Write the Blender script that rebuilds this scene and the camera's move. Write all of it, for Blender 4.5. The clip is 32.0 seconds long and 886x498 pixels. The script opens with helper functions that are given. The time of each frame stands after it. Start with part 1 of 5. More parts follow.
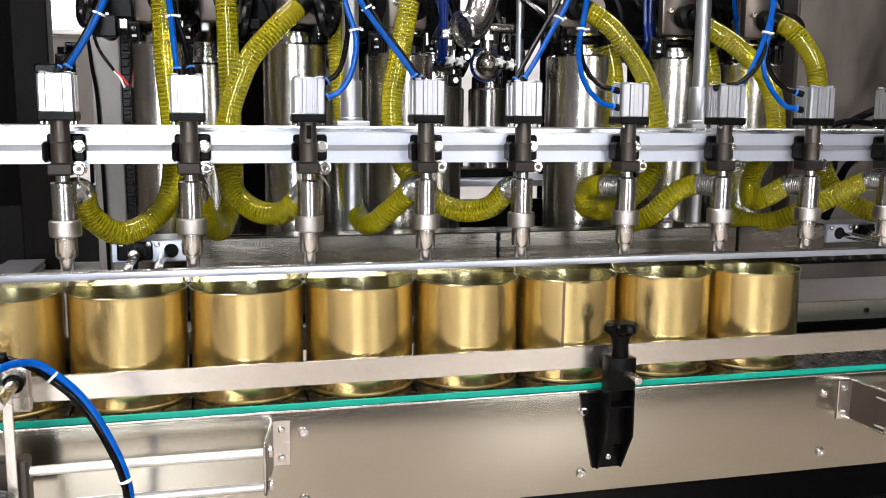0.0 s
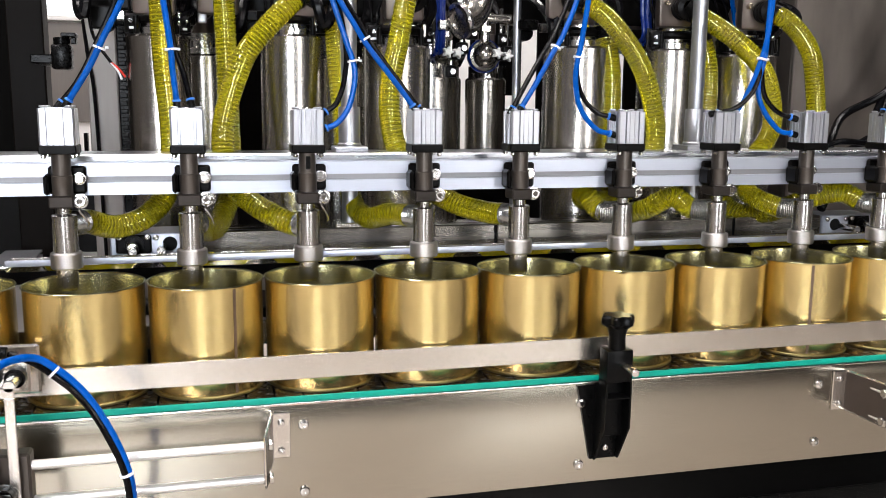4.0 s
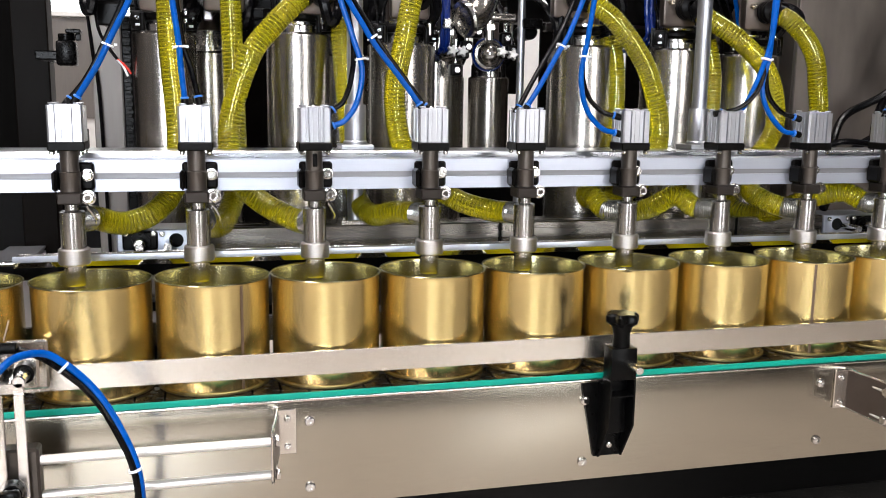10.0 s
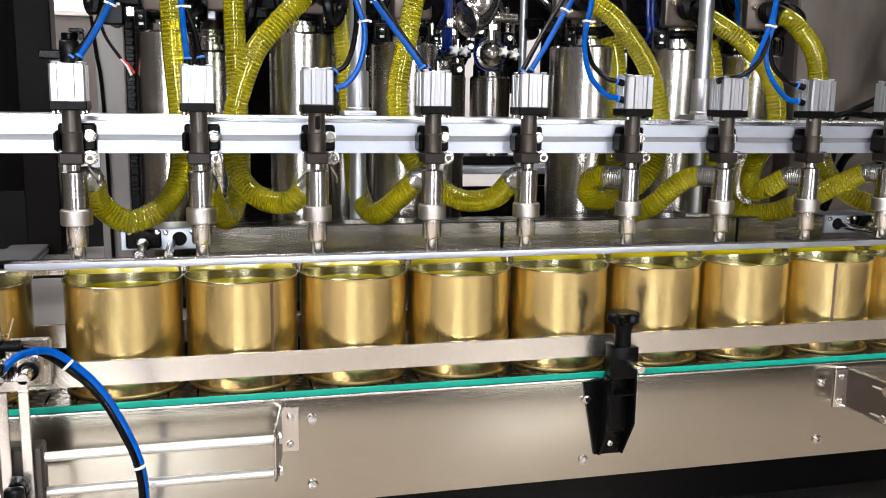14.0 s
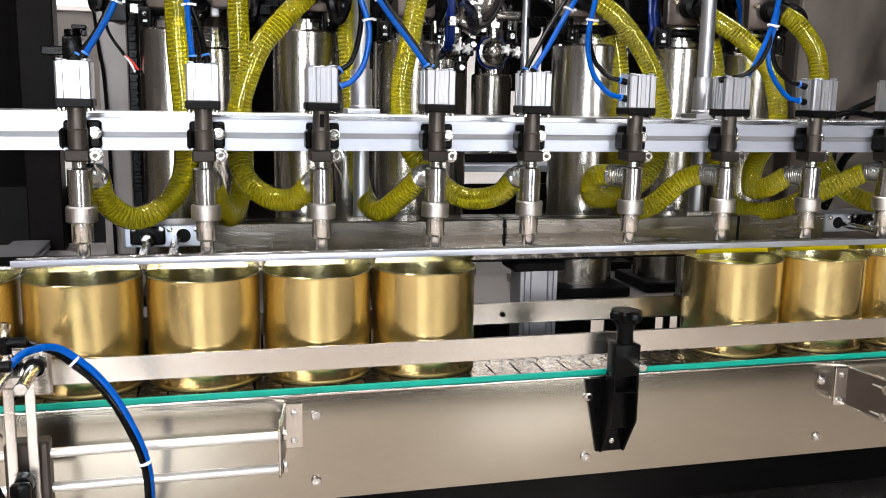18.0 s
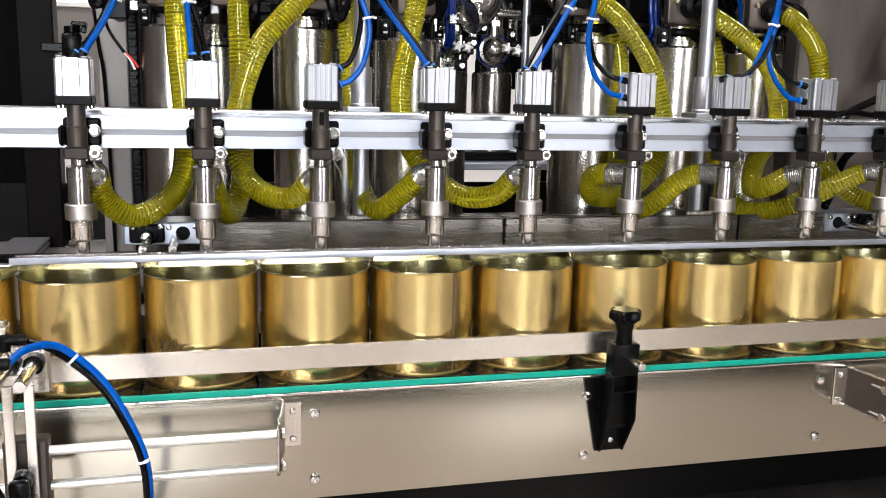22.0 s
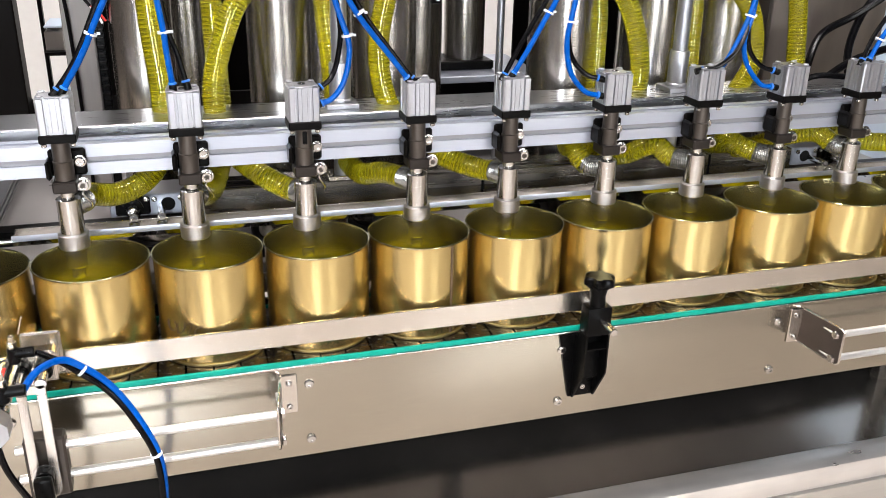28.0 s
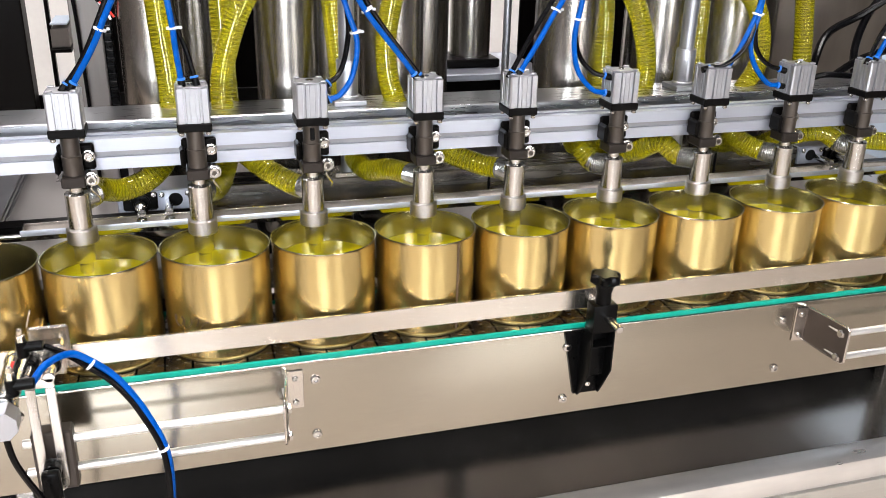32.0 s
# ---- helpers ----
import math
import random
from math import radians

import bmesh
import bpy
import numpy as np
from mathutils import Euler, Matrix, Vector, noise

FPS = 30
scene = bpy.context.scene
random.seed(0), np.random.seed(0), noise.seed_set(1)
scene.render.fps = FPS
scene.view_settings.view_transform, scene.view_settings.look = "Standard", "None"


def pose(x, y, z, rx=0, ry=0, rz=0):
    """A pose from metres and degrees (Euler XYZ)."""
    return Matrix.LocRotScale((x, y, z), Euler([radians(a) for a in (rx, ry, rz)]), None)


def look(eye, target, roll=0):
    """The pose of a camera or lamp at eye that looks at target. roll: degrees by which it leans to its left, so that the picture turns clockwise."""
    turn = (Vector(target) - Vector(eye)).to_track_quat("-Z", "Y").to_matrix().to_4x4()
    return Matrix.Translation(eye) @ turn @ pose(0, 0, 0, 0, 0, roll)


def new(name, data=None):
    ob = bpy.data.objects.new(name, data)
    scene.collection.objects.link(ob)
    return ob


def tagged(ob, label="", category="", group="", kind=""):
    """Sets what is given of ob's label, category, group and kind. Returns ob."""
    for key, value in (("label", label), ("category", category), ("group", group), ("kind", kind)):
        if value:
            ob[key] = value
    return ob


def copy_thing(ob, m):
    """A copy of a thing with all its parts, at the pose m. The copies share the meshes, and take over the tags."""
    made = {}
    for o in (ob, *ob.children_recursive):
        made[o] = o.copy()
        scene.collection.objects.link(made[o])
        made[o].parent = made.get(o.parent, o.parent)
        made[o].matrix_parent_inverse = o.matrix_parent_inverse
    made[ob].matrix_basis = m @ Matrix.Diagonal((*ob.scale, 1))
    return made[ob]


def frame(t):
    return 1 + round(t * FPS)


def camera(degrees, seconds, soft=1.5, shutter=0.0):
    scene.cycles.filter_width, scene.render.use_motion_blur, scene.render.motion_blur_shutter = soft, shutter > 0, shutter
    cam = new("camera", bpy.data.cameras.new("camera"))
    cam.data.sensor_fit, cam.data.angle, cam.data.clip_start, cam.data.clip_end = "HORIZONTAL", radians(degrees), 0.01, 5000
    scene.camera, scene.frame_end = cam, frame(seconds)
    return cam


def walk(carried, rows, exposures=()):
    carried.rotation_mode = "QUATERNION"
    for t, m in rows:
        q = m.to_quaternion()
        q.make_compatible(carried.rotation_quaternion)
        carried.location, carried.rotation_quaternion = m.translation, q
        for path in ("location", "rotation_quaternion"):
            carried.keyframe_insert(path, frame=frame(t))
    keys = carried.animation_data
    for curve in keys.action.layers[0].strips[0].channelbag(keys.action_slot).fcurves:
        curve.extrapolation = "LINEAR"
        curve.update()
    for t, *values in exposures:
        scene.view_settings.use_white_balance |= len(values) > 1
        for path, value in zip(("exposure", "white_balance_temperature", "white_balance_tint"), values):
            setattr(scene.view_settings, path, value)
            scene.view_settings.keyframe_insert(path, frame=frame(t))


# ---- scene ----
cam = camera(53.0, 32.0, soft=0.9)

PATH = [
    (0, (-0.1, -1.236, 1.301), (0.372, 0.685, 1.005), 0.5),
    (0.5, (-0.099, -1.235, 1.303), (0.379, 0.683, 0.997), 0.4),
    (1, (-0.103, -1.232, 1.301), (0.383, 0.684, 0.994), 0.5),
    (1.5, (-0.105, -1.232, 1.3), (0.384, 0.683, 0.992), 0.4),
    (2, (-0.108, -1.236, 1.309), (0.382, 0.676, 0.987), 0.5),
    (2.5, (-0.111, -1.24, 1.303), (0.381, 0.673, 0.989), 0.5),
    (3, (-0.111, -1.24, 1.308), (0.378, 0.673, 0.988), 0.6),
    (3.5, (-0.106, -1.238, 1.314), (0.376, 0.674, 0.985), 0.5),
    (5.5, (-0.112, -1.239, 1.312), (0.375, 0.673, 0.985), 0.6),
    (6, (-0.114, -1.238, 1.31), (0.375, 0.674, 0.984), 0.6),
    (6.5, (-0.116, -1.236, 1.311), (0.374, 0.676, 0.985), 0.7),
    (7, (-0.119, -1.24, 1.307), (0.372, 0.672, 0.987), 0.7),
    (7.5, (-0.121, -1.243, 1.31), (0.37, 0.668, 0.987), 0.7),
    (8, (-0.12, -1.243, 1.31), (0.371, 0.668, 0.986), 0.7),
    (8.5, (-0.122, -1.241, 1.31), (0.371, 0.67, 0.987), 0.7),
    (9, (-0.122, -1.241, 1.303), (0.371, 0.671, 0.988), 0.7),
    (9.5, (-0.117, -1.238, 1.317), (0.37, 0.672, 0.98), 0.8),
    (10, (-0.121, -1.241, 1.315), (0.368, 0.669, 0.981), 0.8),
    (10.5, (-0.127, -1.243, 1.308), (0.366, 0.668, 0.986), 0.8),
    (11, (-0.127, -1.243, 1.308), (0.366, 0.668, 0.984), 0.8),
    (11.5, (-0.127, -1.244, 1.311), (0.368, 0.666, 0.983), 0.9),
    (12, (-0.12, -1.245, 1.314), (0.367, 0.666, 0.982), 0.8),
    (12.5, (-0.124, -1.241, 1.318), (0.367, 0.668, 0.979), 0.9),
    (13, (-0.129, -1.242, 1.311), (0.367, 0.668, 0.981), 0.9),
    (13.5, (-0.126, -1.246, 1.31), (0.365, 0.665, 0.981), 0.9),
    (14, (-0.125, -1.246, 1.315), (0.363, 0.664, 0.98), 0.9),
    (14.5, (-0.126, -1.245, 1.317), (0.363, 0.664, 0.979), 0.9),
    (16.5, (-0.13, -1.246, 1.319), (0.357, 0.663, 0.973), 1.0),
    (17, (-0.131, -1.248, 1.31), (0.358, 0.662, 0.976), 1.0),
    (17.5, (-0.133, -1.248, 1.315), (0.358, 0.661, 0.974), 1.1),
    (18, (-0.135, -1.249, 1.318), (0.358, 0.658, 0.975), 1.1),
    (18.5, (-0.137, -1.251, 1.313), (0.358, 0.657, 0.976), 1.1),
    (19, (-0.133, -1.249, 1.325), (0.356, 0.658, 0.97), 1.2),
    (19.5, (-0.136, -1.248, 1.311), (0.36, 0.66, 0.976), 1.1),
    (20, (-0.138, -1.247, 1.311), (0.361, 0.661, 0.975), 1.2),
    (20.5, (-0.137, -1.248, 1.315), (0.359, 0.659, 0.972), 1.2),
    (21, (-0.135, -1.252, 1.316), (0.357, 0.656, 0.973), 1.2),
    (21.5, (-0.134, -1.253, 1.319), (0.357, 0.655, 0.972), 1.3),
    (22, (-0.134, -1.248, 1.32), (0.359, 0.658, 0.971), 1.3),
    (22.5, (-0.131, -1.247, 1.326), (0.359, 0.658, 0.968), 1.3),
    (23, (-0.135, -1.249, 1.325), (0.359, 0.656, 0.968), 1.4),
    (23.5, (-0.135, -1.252, 1.322), (0.357, 0.654, 0.97), 1.4),
    (24, (-0.13, -1.211, 1.397), (0.345, 0.666, 0.893), 1.0),
    (24.5, (-0.136, -1.199, 1.493), (0.371, 0.603, 0.789), 0.8),
    (25, (-0.151, -1.213, 1.571), (0.387, 0.55, 0.797), 1.0),
    (25.5, (-0.158, -1.215, 1.577), (0.392, 0.55, 0.815), 1.1),
    (27.5, (-0.153, -1.215, 1.582), (0.388, 0.553, 0.819), 1.1),
    (28, (-0.16, -1.215, 1.579), (0.386, 0.553, 0.819), 1.2),
    (28.5, (-0.159, -1.221, 1.571), (0.385, 0.551, 0.821), 1.2),
    (29, (-0.162, -1.222, 1.57), (0.386, 0.549, 0.821), 1.2),
    (29.5, (-0.157, -1.226, 1.573), (0.382, 0.547, 0.821), 1.1),
    (30, (-0.164, -1.218, 1.582), (0.379, 0.548, 0.816), 1.3),
    (30.5, (-0.161, -1.218, 1.584), (0.378, 0.548, 0.815), 1.3),
    (31, (-0.165, -1.22, 1.571), (0.379, 0.551, 0.819), 1.3),
    (31.5, (-0.166, -1.219, 1.578), (0.376, 0.55, 0.818), 1.4),
    (32, (-0.167, -1.218, 1.576), (0.373, 0.551, 0.815), 1.4),
]
walk(cam, [(t, look(eye, target, roll)) for t, eye, target, roll in PATH], [(0, -0.30), (23.4, -0.30), (24.9, -0.03), (32, -0.03)])

# ---------------------------------------------------------------- light
world = bpy.data.worlds.new("world")
scene.world = world
world.use_nodes = True
wbg = world.node_tree.nodes["Background"]
wbg.inputs[0].default_value = (0.75, 0.85, 1.0, 1)
wbg.inputs[1].default_value = 0.1


def area_lamp(name, m, sx, sy, watts, colour):
    d = bpy.data.lights.new(name, "AREA")
    d.shape, d.size, d.size_y, d.energy, d.color = "RECTANGLE", sx, sy, watts, colour
    ob = new(name, d)
    ob.matrix_world = m
    return tagged(ob, kind="structure")


CEIL = 4.3
WHITE = (1.0, 0.915, 0.935)
LAMPS = ((-3.4, -3.0, 140), (-2.1, -2.6, 150), (2.4, -4.6, 80), (-2.6, 0.5, 24), (0.1, 0.0, 66), (3.4, 0.8, 34), (-1.0, 3.2, 60), (2.4, 3.2, 60))
for lx, ly, watts in LAMPS:
    area_lamp("ceiling_lamp_light", look((lx, ly, CEIL - 0.16), (lx, ly, 0)), 1.5, 0.3, watts, WHITE)
# daylight through the openings behind the camera
area_lamp("window_daylight", look((-1.1, -5.35, 2.0), (-0.6, 0, 0.4)), 1.2, 2.6, 240, (0.82, 0.90, 1.0))
area_lamp("window_daylight", look((2.4, -5.35, 2.0), (1.2, 0, 0.4)), 1.2, 2.6, 34, (1.0, 0.93, 0.84))

# ---------------------------------------------------------------- materials


def material(name):
    m = bpy.data.materials.new(name)
    m.use_nodes = True
    return m, m.node_tree.nodes, m.node_tree.links, m.node_tree.nodes["Principled BSDF"]


def basic(name, col, rough=0.5, metal=0.0, var=0.06, scale=60.0, stretch=(1, 1, 1), bump=0.0, rvar=0.08, coat=0.0, trans=0.0, ior=1.45, low=2.5, spots=0.0, spec=0.5):
    """A surface with fine grain, broad variation and a little relief."""
    m, n, l, p = material(name)
    tc = n.new("ShaderNodeTexCoord")
    mp = n.new("ShaderNodeMapping")
    mp.inputs["Scale"].default_value = stretch
    l.new(tc.outputs["Object"], mp.inputs[0])
    g = n.new("ShaderNodeTexNoise")
    g.inputs["Scale"].default_value, g.inputs["Detail"].default_value = scale, 4
    l.new(mp.outputs[0], g.inputs["Vector"])
    b = n.new("ShaderNodeTexNoise")
    b.inputs["Scale"].default_value, b.inputs["Detail"].default_value = low, 3
    l.new(tc.outputs["Object"], b.inputs["Vector"])
    mix = n.new("ShaderNodeMath")
    mix.operation = "ADD"
    l.new(g.outputs[0], mix.inputs[0])
    l.new(b.outputs[0], mix.inputs[1])
    ramp = n.new("ShaderNodeMapRange")
    ramp.inputs[1].default_value, ramp.inputs[2].default_value = 0.6, 1.4
    ramp.inputs[3].default_value, ramp.inputs[4].default_value = 1 - var, 1 + var
    l.new(mix.outputs[0], ramp.inputs[0])
    info = n.new("ShaderNodeObjectInfo")
    rr = n.new("ShaderNodeMapRange")
    rr.inputs[3].default_value, rr.inputs[4].default_value = 1 - var * 0.5, 1 + var * 0.5
    l.new(info.outputs["Random"], rr.inputs[0])
    mm = n.new("ShaderNodeMath")
    mm.operation = "MULTIPLY"
    l.new(ramp.outputs[0], mm.inputs[0])
    l.new(rr.outputs[0], mm.inputs[1])
    vm = n.new("ShaderNodeVectorMath")
    vm.operation = "SCALE"
    vm.inputs[0].default_value = col
    l.new(mm.outputs[0], vm.inputs["Scale"])
    l.new(vm.outputs[0], p.inputs["Base Color"])
    rm = n.new("ShaderNodeMapRange")
    rm.inputs[1].default_value, rm.inputs[2].default_value = 0.6, 1.4
    rm.inputs[3].default_value, rm.inputs[4].default_value = max(0.02, rough - rvar), rough + rvar
    l.new(mix.outputs[0], rm.inputs[0])
    l.new(rm.outputs[0], p.inputs["Roughness"])
    p.inputs["Metallic"].default_value = metal
    p.inputs["Specular IOR Level"].default_value = spec
    if spots:
        # scattered scuffs and specks, lighter than the sheet
        v = n.new("ShaderNodeTexNoise")
        v.inputs["Scale"].default_value, v.inputs["Detail"].default_value = 170, 2
        l.new(tc.outputs["Object"], v.inputs["Vector"])
        f = n.new("ShaderNodeTexNoise")
        f.inputs["Scale"].default_value, f.inputs["Detail"].default_value = 9, 4
        l.new(tc.outputs["Object"], f.inputs["Vector"])
        pr = n.new("ShaderNodeMath")
        pr.operation = "MULTIPLY"
        l.new(v.outputs[0], pr.inputs[0])
        l.new(f.outputs[0], pr.inputs[1])
        th = n.new("ShaderNodeMapRange")
        th.inputs[1].default_value, th.inputs[2].default_value = 0.385, 0.41
        th.inputs[3].default_value, th.inputs[4].default_value = 0.0, spots
        l.new(pr.outputs[0], th.inputs[0])
        mx = n.new("ShaderNodeMix")
        mx.data_type = "RGBA"
        l.new(th.outputs[0], mx.inputs[0])
        l.new(vm.outputs[0], mx.inputs[6])
        mx.inputs[7].default_value = (0.72, 0.72, 0.70, 1)
        l.new(mx.outputs[2], p.inputs["Base Color"])
    p.inputs["IOR"].default_value = ior
    p.inputs["Coat Weight"].default_value = coat
    p.inputs["Coat Roughness"].default_value = 0.08
    p.inputs["Transmission Weight"].default_value = trans
    if bump:
        bp = n.new("ShaderNodeBump")
        bp.inputs["Strength"].default_value, bp.inputs["Distance"].default_value = bump, 0.001
        l.new(g.outputs[0], bp.inputs["Height"])
        l.new(bp.outputs[0], p.inputs["Normal"])
    return m


STEEL = basic("brushed_steel", (0.62, 0.582, 0.535), 0.25, 1.0, 0.03, 40, (0.6, 14, 14), 0.0, 0.015)
STEEL_V = basic("turned_steel", (0.55, 0.535, 0.51), 0.22, 1.0, 0.05, 40, (6, 6, 20), 0.0, 0.03)
SPOUT = basic("satin_spout_steel", (0.60, 0.58, 0.55), 0.24, 1.0, 0.02, 40, (6, 6, 20), 0.0, 0.01)
ROD = basic("pale_satin_steel", (0.74, 0.73, 0.71), 0.36, 0.85, 0.04, 40, (0.4, 10, 10), 0.0, 0.04)
KNURL = basic("knurled_steel", (0.46, 0.44, 0.42), 0.32, 1.0, 0.25, 900, (1, 1, 1), 0.5, 0.06)
SHAFT = basic("grey_ground_shaft", (0.36, 0.37, 0.39), 0.36, 0.9, 0.05, 30, (6, 6, 0.3), 0.0, 0.03)
CASTM = basic("brown_grey_cast_steel", (0.12, 0.10, 0.088), 0.34, 0.85, 0.16, 24, (1, 1, 1), 0.04, 0.08)
PUMP = basic("polished_steel", (0.40, 0.375, 0.34), 0.24, 1.0, 0.16, 20, (3.2, 3.2, 0.06), 0.0, 0.03, low=3)
MIRROR = basic("polished_sheet", (0.66, 0.66, 0.65), 0.10, 1.0, 0.05, 40, (1, 20, 20), 0.0, 0.03)
DULL = basic("dull_steel", (0.36, 0.36, 0.365), 0.24, 1.0, 0.14, 14, (1, 6, 6), 0.04, 0.08)
DECK = basic("stained_deck_steel", (0.58, 0.54, 0.495), 0.19, 0.96, 0.20, 5, (2, 0.5, 1), 0.0, 0.08, low=3, spec=0.5)
TABLE = basic("stained_satin_table", (0.36, 0.345, 0.33), 0.34, 0.50, 0.18, 9, (1, 1, 1), 0.02, 0.10, low=4)
BEAM = basic("satin_beam_steel", (0.47, 0.48, 0.50), 0.28, 1.0, 0.06, 30, (0.5, 8, 8), 0.0, 0.04)
REARBEAM = basic("brown_grey_beam_steel", (0.27, 0.25, 0.225), 0.26, 1.0, 0.10, 12, (0.6, 8, 8), 0.0, 0.05)
PANEL = basic("brushed_side_sheet", (0.41, 0.384, 0.325), 0.18, 1.0, 0.07, 40, (0.5, 12, 12), 0.0, 0.03, low=1.6)
RIM = basic("scuffed_rim_steel", (0.70, 0.68, 0.65), 0.30, 0.75, 0.16, 10, (0.6, 3, 3), 0.0, 0.06, low=7, spots=0.3)
SATIN = basic("satin_plate", (0.155, 0.135, 0.12), 0.42, 0.9, 0.26, 14, (1.6, 1, 0.5), 0.05, 0.10, low=5)
ALU = basic("anodised_aluminium", (0.425, 0.45, 0.515), 0.38, 0.75, 0.04, 60, (0.6, 20, 20), 0.03, 0.05)
ALU_V = basic("aluminium_body", (0.385, 0.39, 0.41), 0.36, 0.85, 0.04, 60, (10, 10, 1), 0.03, 0.05)
BRONZE = basic("dark_anodised_metal", (0.080, 0.069, 0.060), 0.38, 0.75, 0.10, 50, (6, 6, 1), 0.03, 0.06, spec=0.3)
CLAMPM = basic("anodised_clamp", (0.030, 0.025, 0.022), 0.42, 0.6, 0.12, 60, (1, 1, 1), 0.04, 0.06, spec=0.2)
BLACK = basic("black_plastic", (0.0018, 0.0018, 0.0018), 0.30, 0.0, 0.15, 180, (1, 1, 1), 0.10, 0.08, spec=0.10)
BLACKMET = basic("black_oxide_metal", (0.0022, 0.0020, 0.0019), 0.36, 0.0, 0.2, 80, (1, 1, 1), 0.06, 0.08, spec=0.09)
# near black, to stand for the dark space behind the pumps
BACKDROP = basic("near_black_backdrop", (0.0016, 0.0014, 0.0012), 0.5, 0.0, 0.3, 8, (1, 1, 0.3), 0.05, 0.1, spec=0.02)
RUBBER = basic("black_tube_plastic", (0.002, 0.002, 0.0024), 0.22, 0.0, 0.1, 80, spec=0.14)
BLUE = basic("blue_tube_plastic", (0.0, 0.062, 0.30), 0.26, 0.0, 0.10, 50, spec=0.14)
BLUECAP = basic("blue_fitting_plastic", (0.02, 0.14, 0.50), 0.35, spec=0.4)
STARM = basic("pale_cast_handle", (0.42, 0.42, 0.41), 0.35, 0.4, 0.1, 80)
TIE = basic("white_nylon", (0.62, 0.64, 0.66), 0.4)
GREEN = basic("green_plastic", (0.0, 0.255, 0.185), 0.36, 0.0, 0.08, 30, (0.3, 5, 5), 0.05, spec=0.35)
GOLD = basic("gold_lacquered_tin", (0.65, 0.517, 0.235), 0.26, 1.0, 0.06, 12, (6, 6, 0.15), 0.0, 0.015, low=5)
# the yellow in this tin's colour stands for oil reflected in it
TIN = basic("oil_tinted_tin", (0.47, 0.432, 0.26), 0.22, 1.0, 0.04, 20, (4, 4, 0.4), 0.0, 0.02, low=6)
BAND = basic("dark_seamed_edge", (0.22, 0.18, 0.08), 0.42, 1.0, 0.10, 60)
SEAM = basic("dark_weld_seam", (0.13, 0.085, 0.055), 0.5, 0.5, 0.5, 120, (1, 1, 0.4))
INK = basic("brown_black_marker_ink", (0.035, 0.018, 0.008), 0.6)
OIL = basic("yellow_green_oil", (0.60, 0.52, 0.006), 0.05, 0.0, 0.08, 8, low=12, coat=0.4)
HOSE = basic("oil_filled_clear_hose", (0.55, 0.495, 0.012), 0.12, 0.0, 0.20, 22, (1, 1, 1), 0.0, 0.03, coat=0.8, trans=0.76, ior=1.20, low=10)
WIRE = basic("spiral_in_oil", (0.27, 0.25, 0.010), 0.30, 0.0, 0.1, 40, spec=0.2)
CLEAR = basic("clear_hose_end", (0.22, 0.22, 0.205), 0.24, 0.8, 0.2, 30)
CHAIN = basic("worn_chain_plate", (0.29, 0.27, 0.25), 0.27, 1.0, 0.14, 30, (2, 2, 2), 0.02, 0.06, low=7)
# near black, stands for the shade in gaps and holes
GAPSHADE = basic("gap_shade_black", (0.004, 0.004, 0.004), 0.7, spec=0.1)
# grey set this dark to stand for how dim these walls look
PAINTG = basic("darkened_wall_grey", (0.055, 0.050, 0.046), 0.6, 0.0, 0.10, 3, bump=0.1, low=0.6)
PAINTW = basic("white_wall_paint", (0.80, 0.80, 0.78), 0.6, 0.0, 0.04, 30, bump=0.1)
# unseen ceiling, coloured near black so that little light comes back from it
CEILM = basic("ceiling_sheet", (0.04, 0.04, 0.043), 0.6, 0.0, 0.05, 3, (1, 8, 1))
FLOORM = basic("brownish_epoxy_floor", (0.425, 0.368, 0.315), 0.34, 0.0, 0.10, 4, bump=0.03, low=0.7)
CABINET = basic("beige_sheet_steel", (0.52, 0.50, 0.46), 0.38, 0.7, 0.05, 40, (1, 20, 20), 0.03)
BLUEGREY = basic("blue_grey_panel", (0.45, 0.53, 0.62), 0.5, 0.0, 0.05, 10)
BRASS = basic("nickel_brass", (0.62, 0.56, 0.46), 0.25, 1.0)
NAVY = basic("navy_tube_plastic", (0.001, 0.012, 0.11), 0.28, 0.0, 0.10, 50, spec=0.35)
BROWN = basic("dark_brown_coated_steel", (0.0035, 0.0027, 0.0022), 0.45, 0.0, 0.12, 20, (1, 1, 0.2), spec=0.05)
GREYP = basic("grey_beige_plate", (0.17, 0.158, 0.147), 0.45, 0.15, 0.10, 20, (6, 6, 0.4), 0.03, spec=0.3)
SLOT = basic("grey_slot_strip", (0.24, 0.24, 0.25), 0.5, 0.5, 0.05, 30, (0.5, 5, 5))
REDM = basic("red_print", (0.55, 0.03, 0.02), 0.5)


def glow(name, col, strength):
    m, n, l, p = material(name)
    p.inputs["Base Color"].default_value = (0.8, 0.8, 0.8, 1)
    p.inputs["Emission Color"].default_value = (*col, 1)
    p.inputs["Emission Strength"].default_value = strength
    return m


LAMP = glow("lamp_diffuser", (1.0, 0.97, 0.92), 22.0)
FARGLASS = glow("far_daylight_pane", (0.90, 0.95, 1.0), 1.1)
SKYGLASS = glow("bright_daylight_pane", (0.95, 0.97, 1.0), 11.0)

# ---------------------------------------------------------------- mesh helpers


def mesh_of(bm, name, mats, smooth=True):
    me = bpy.data.meshes.new(name)
    bmesh.ops.recalc_face_normals(bm, faces=bm.faces)
    bm.to_mesh(me)
    bm.free()
    for m in mats if isinstance(mats, (list, tuple)) else (mats,):
        me.materials.append(m)
    if smooth:
        for poly in me.polygons:
            poly.use_smooth = True
        me.set_sharp_from_angle(angle=radians(35))
    return me


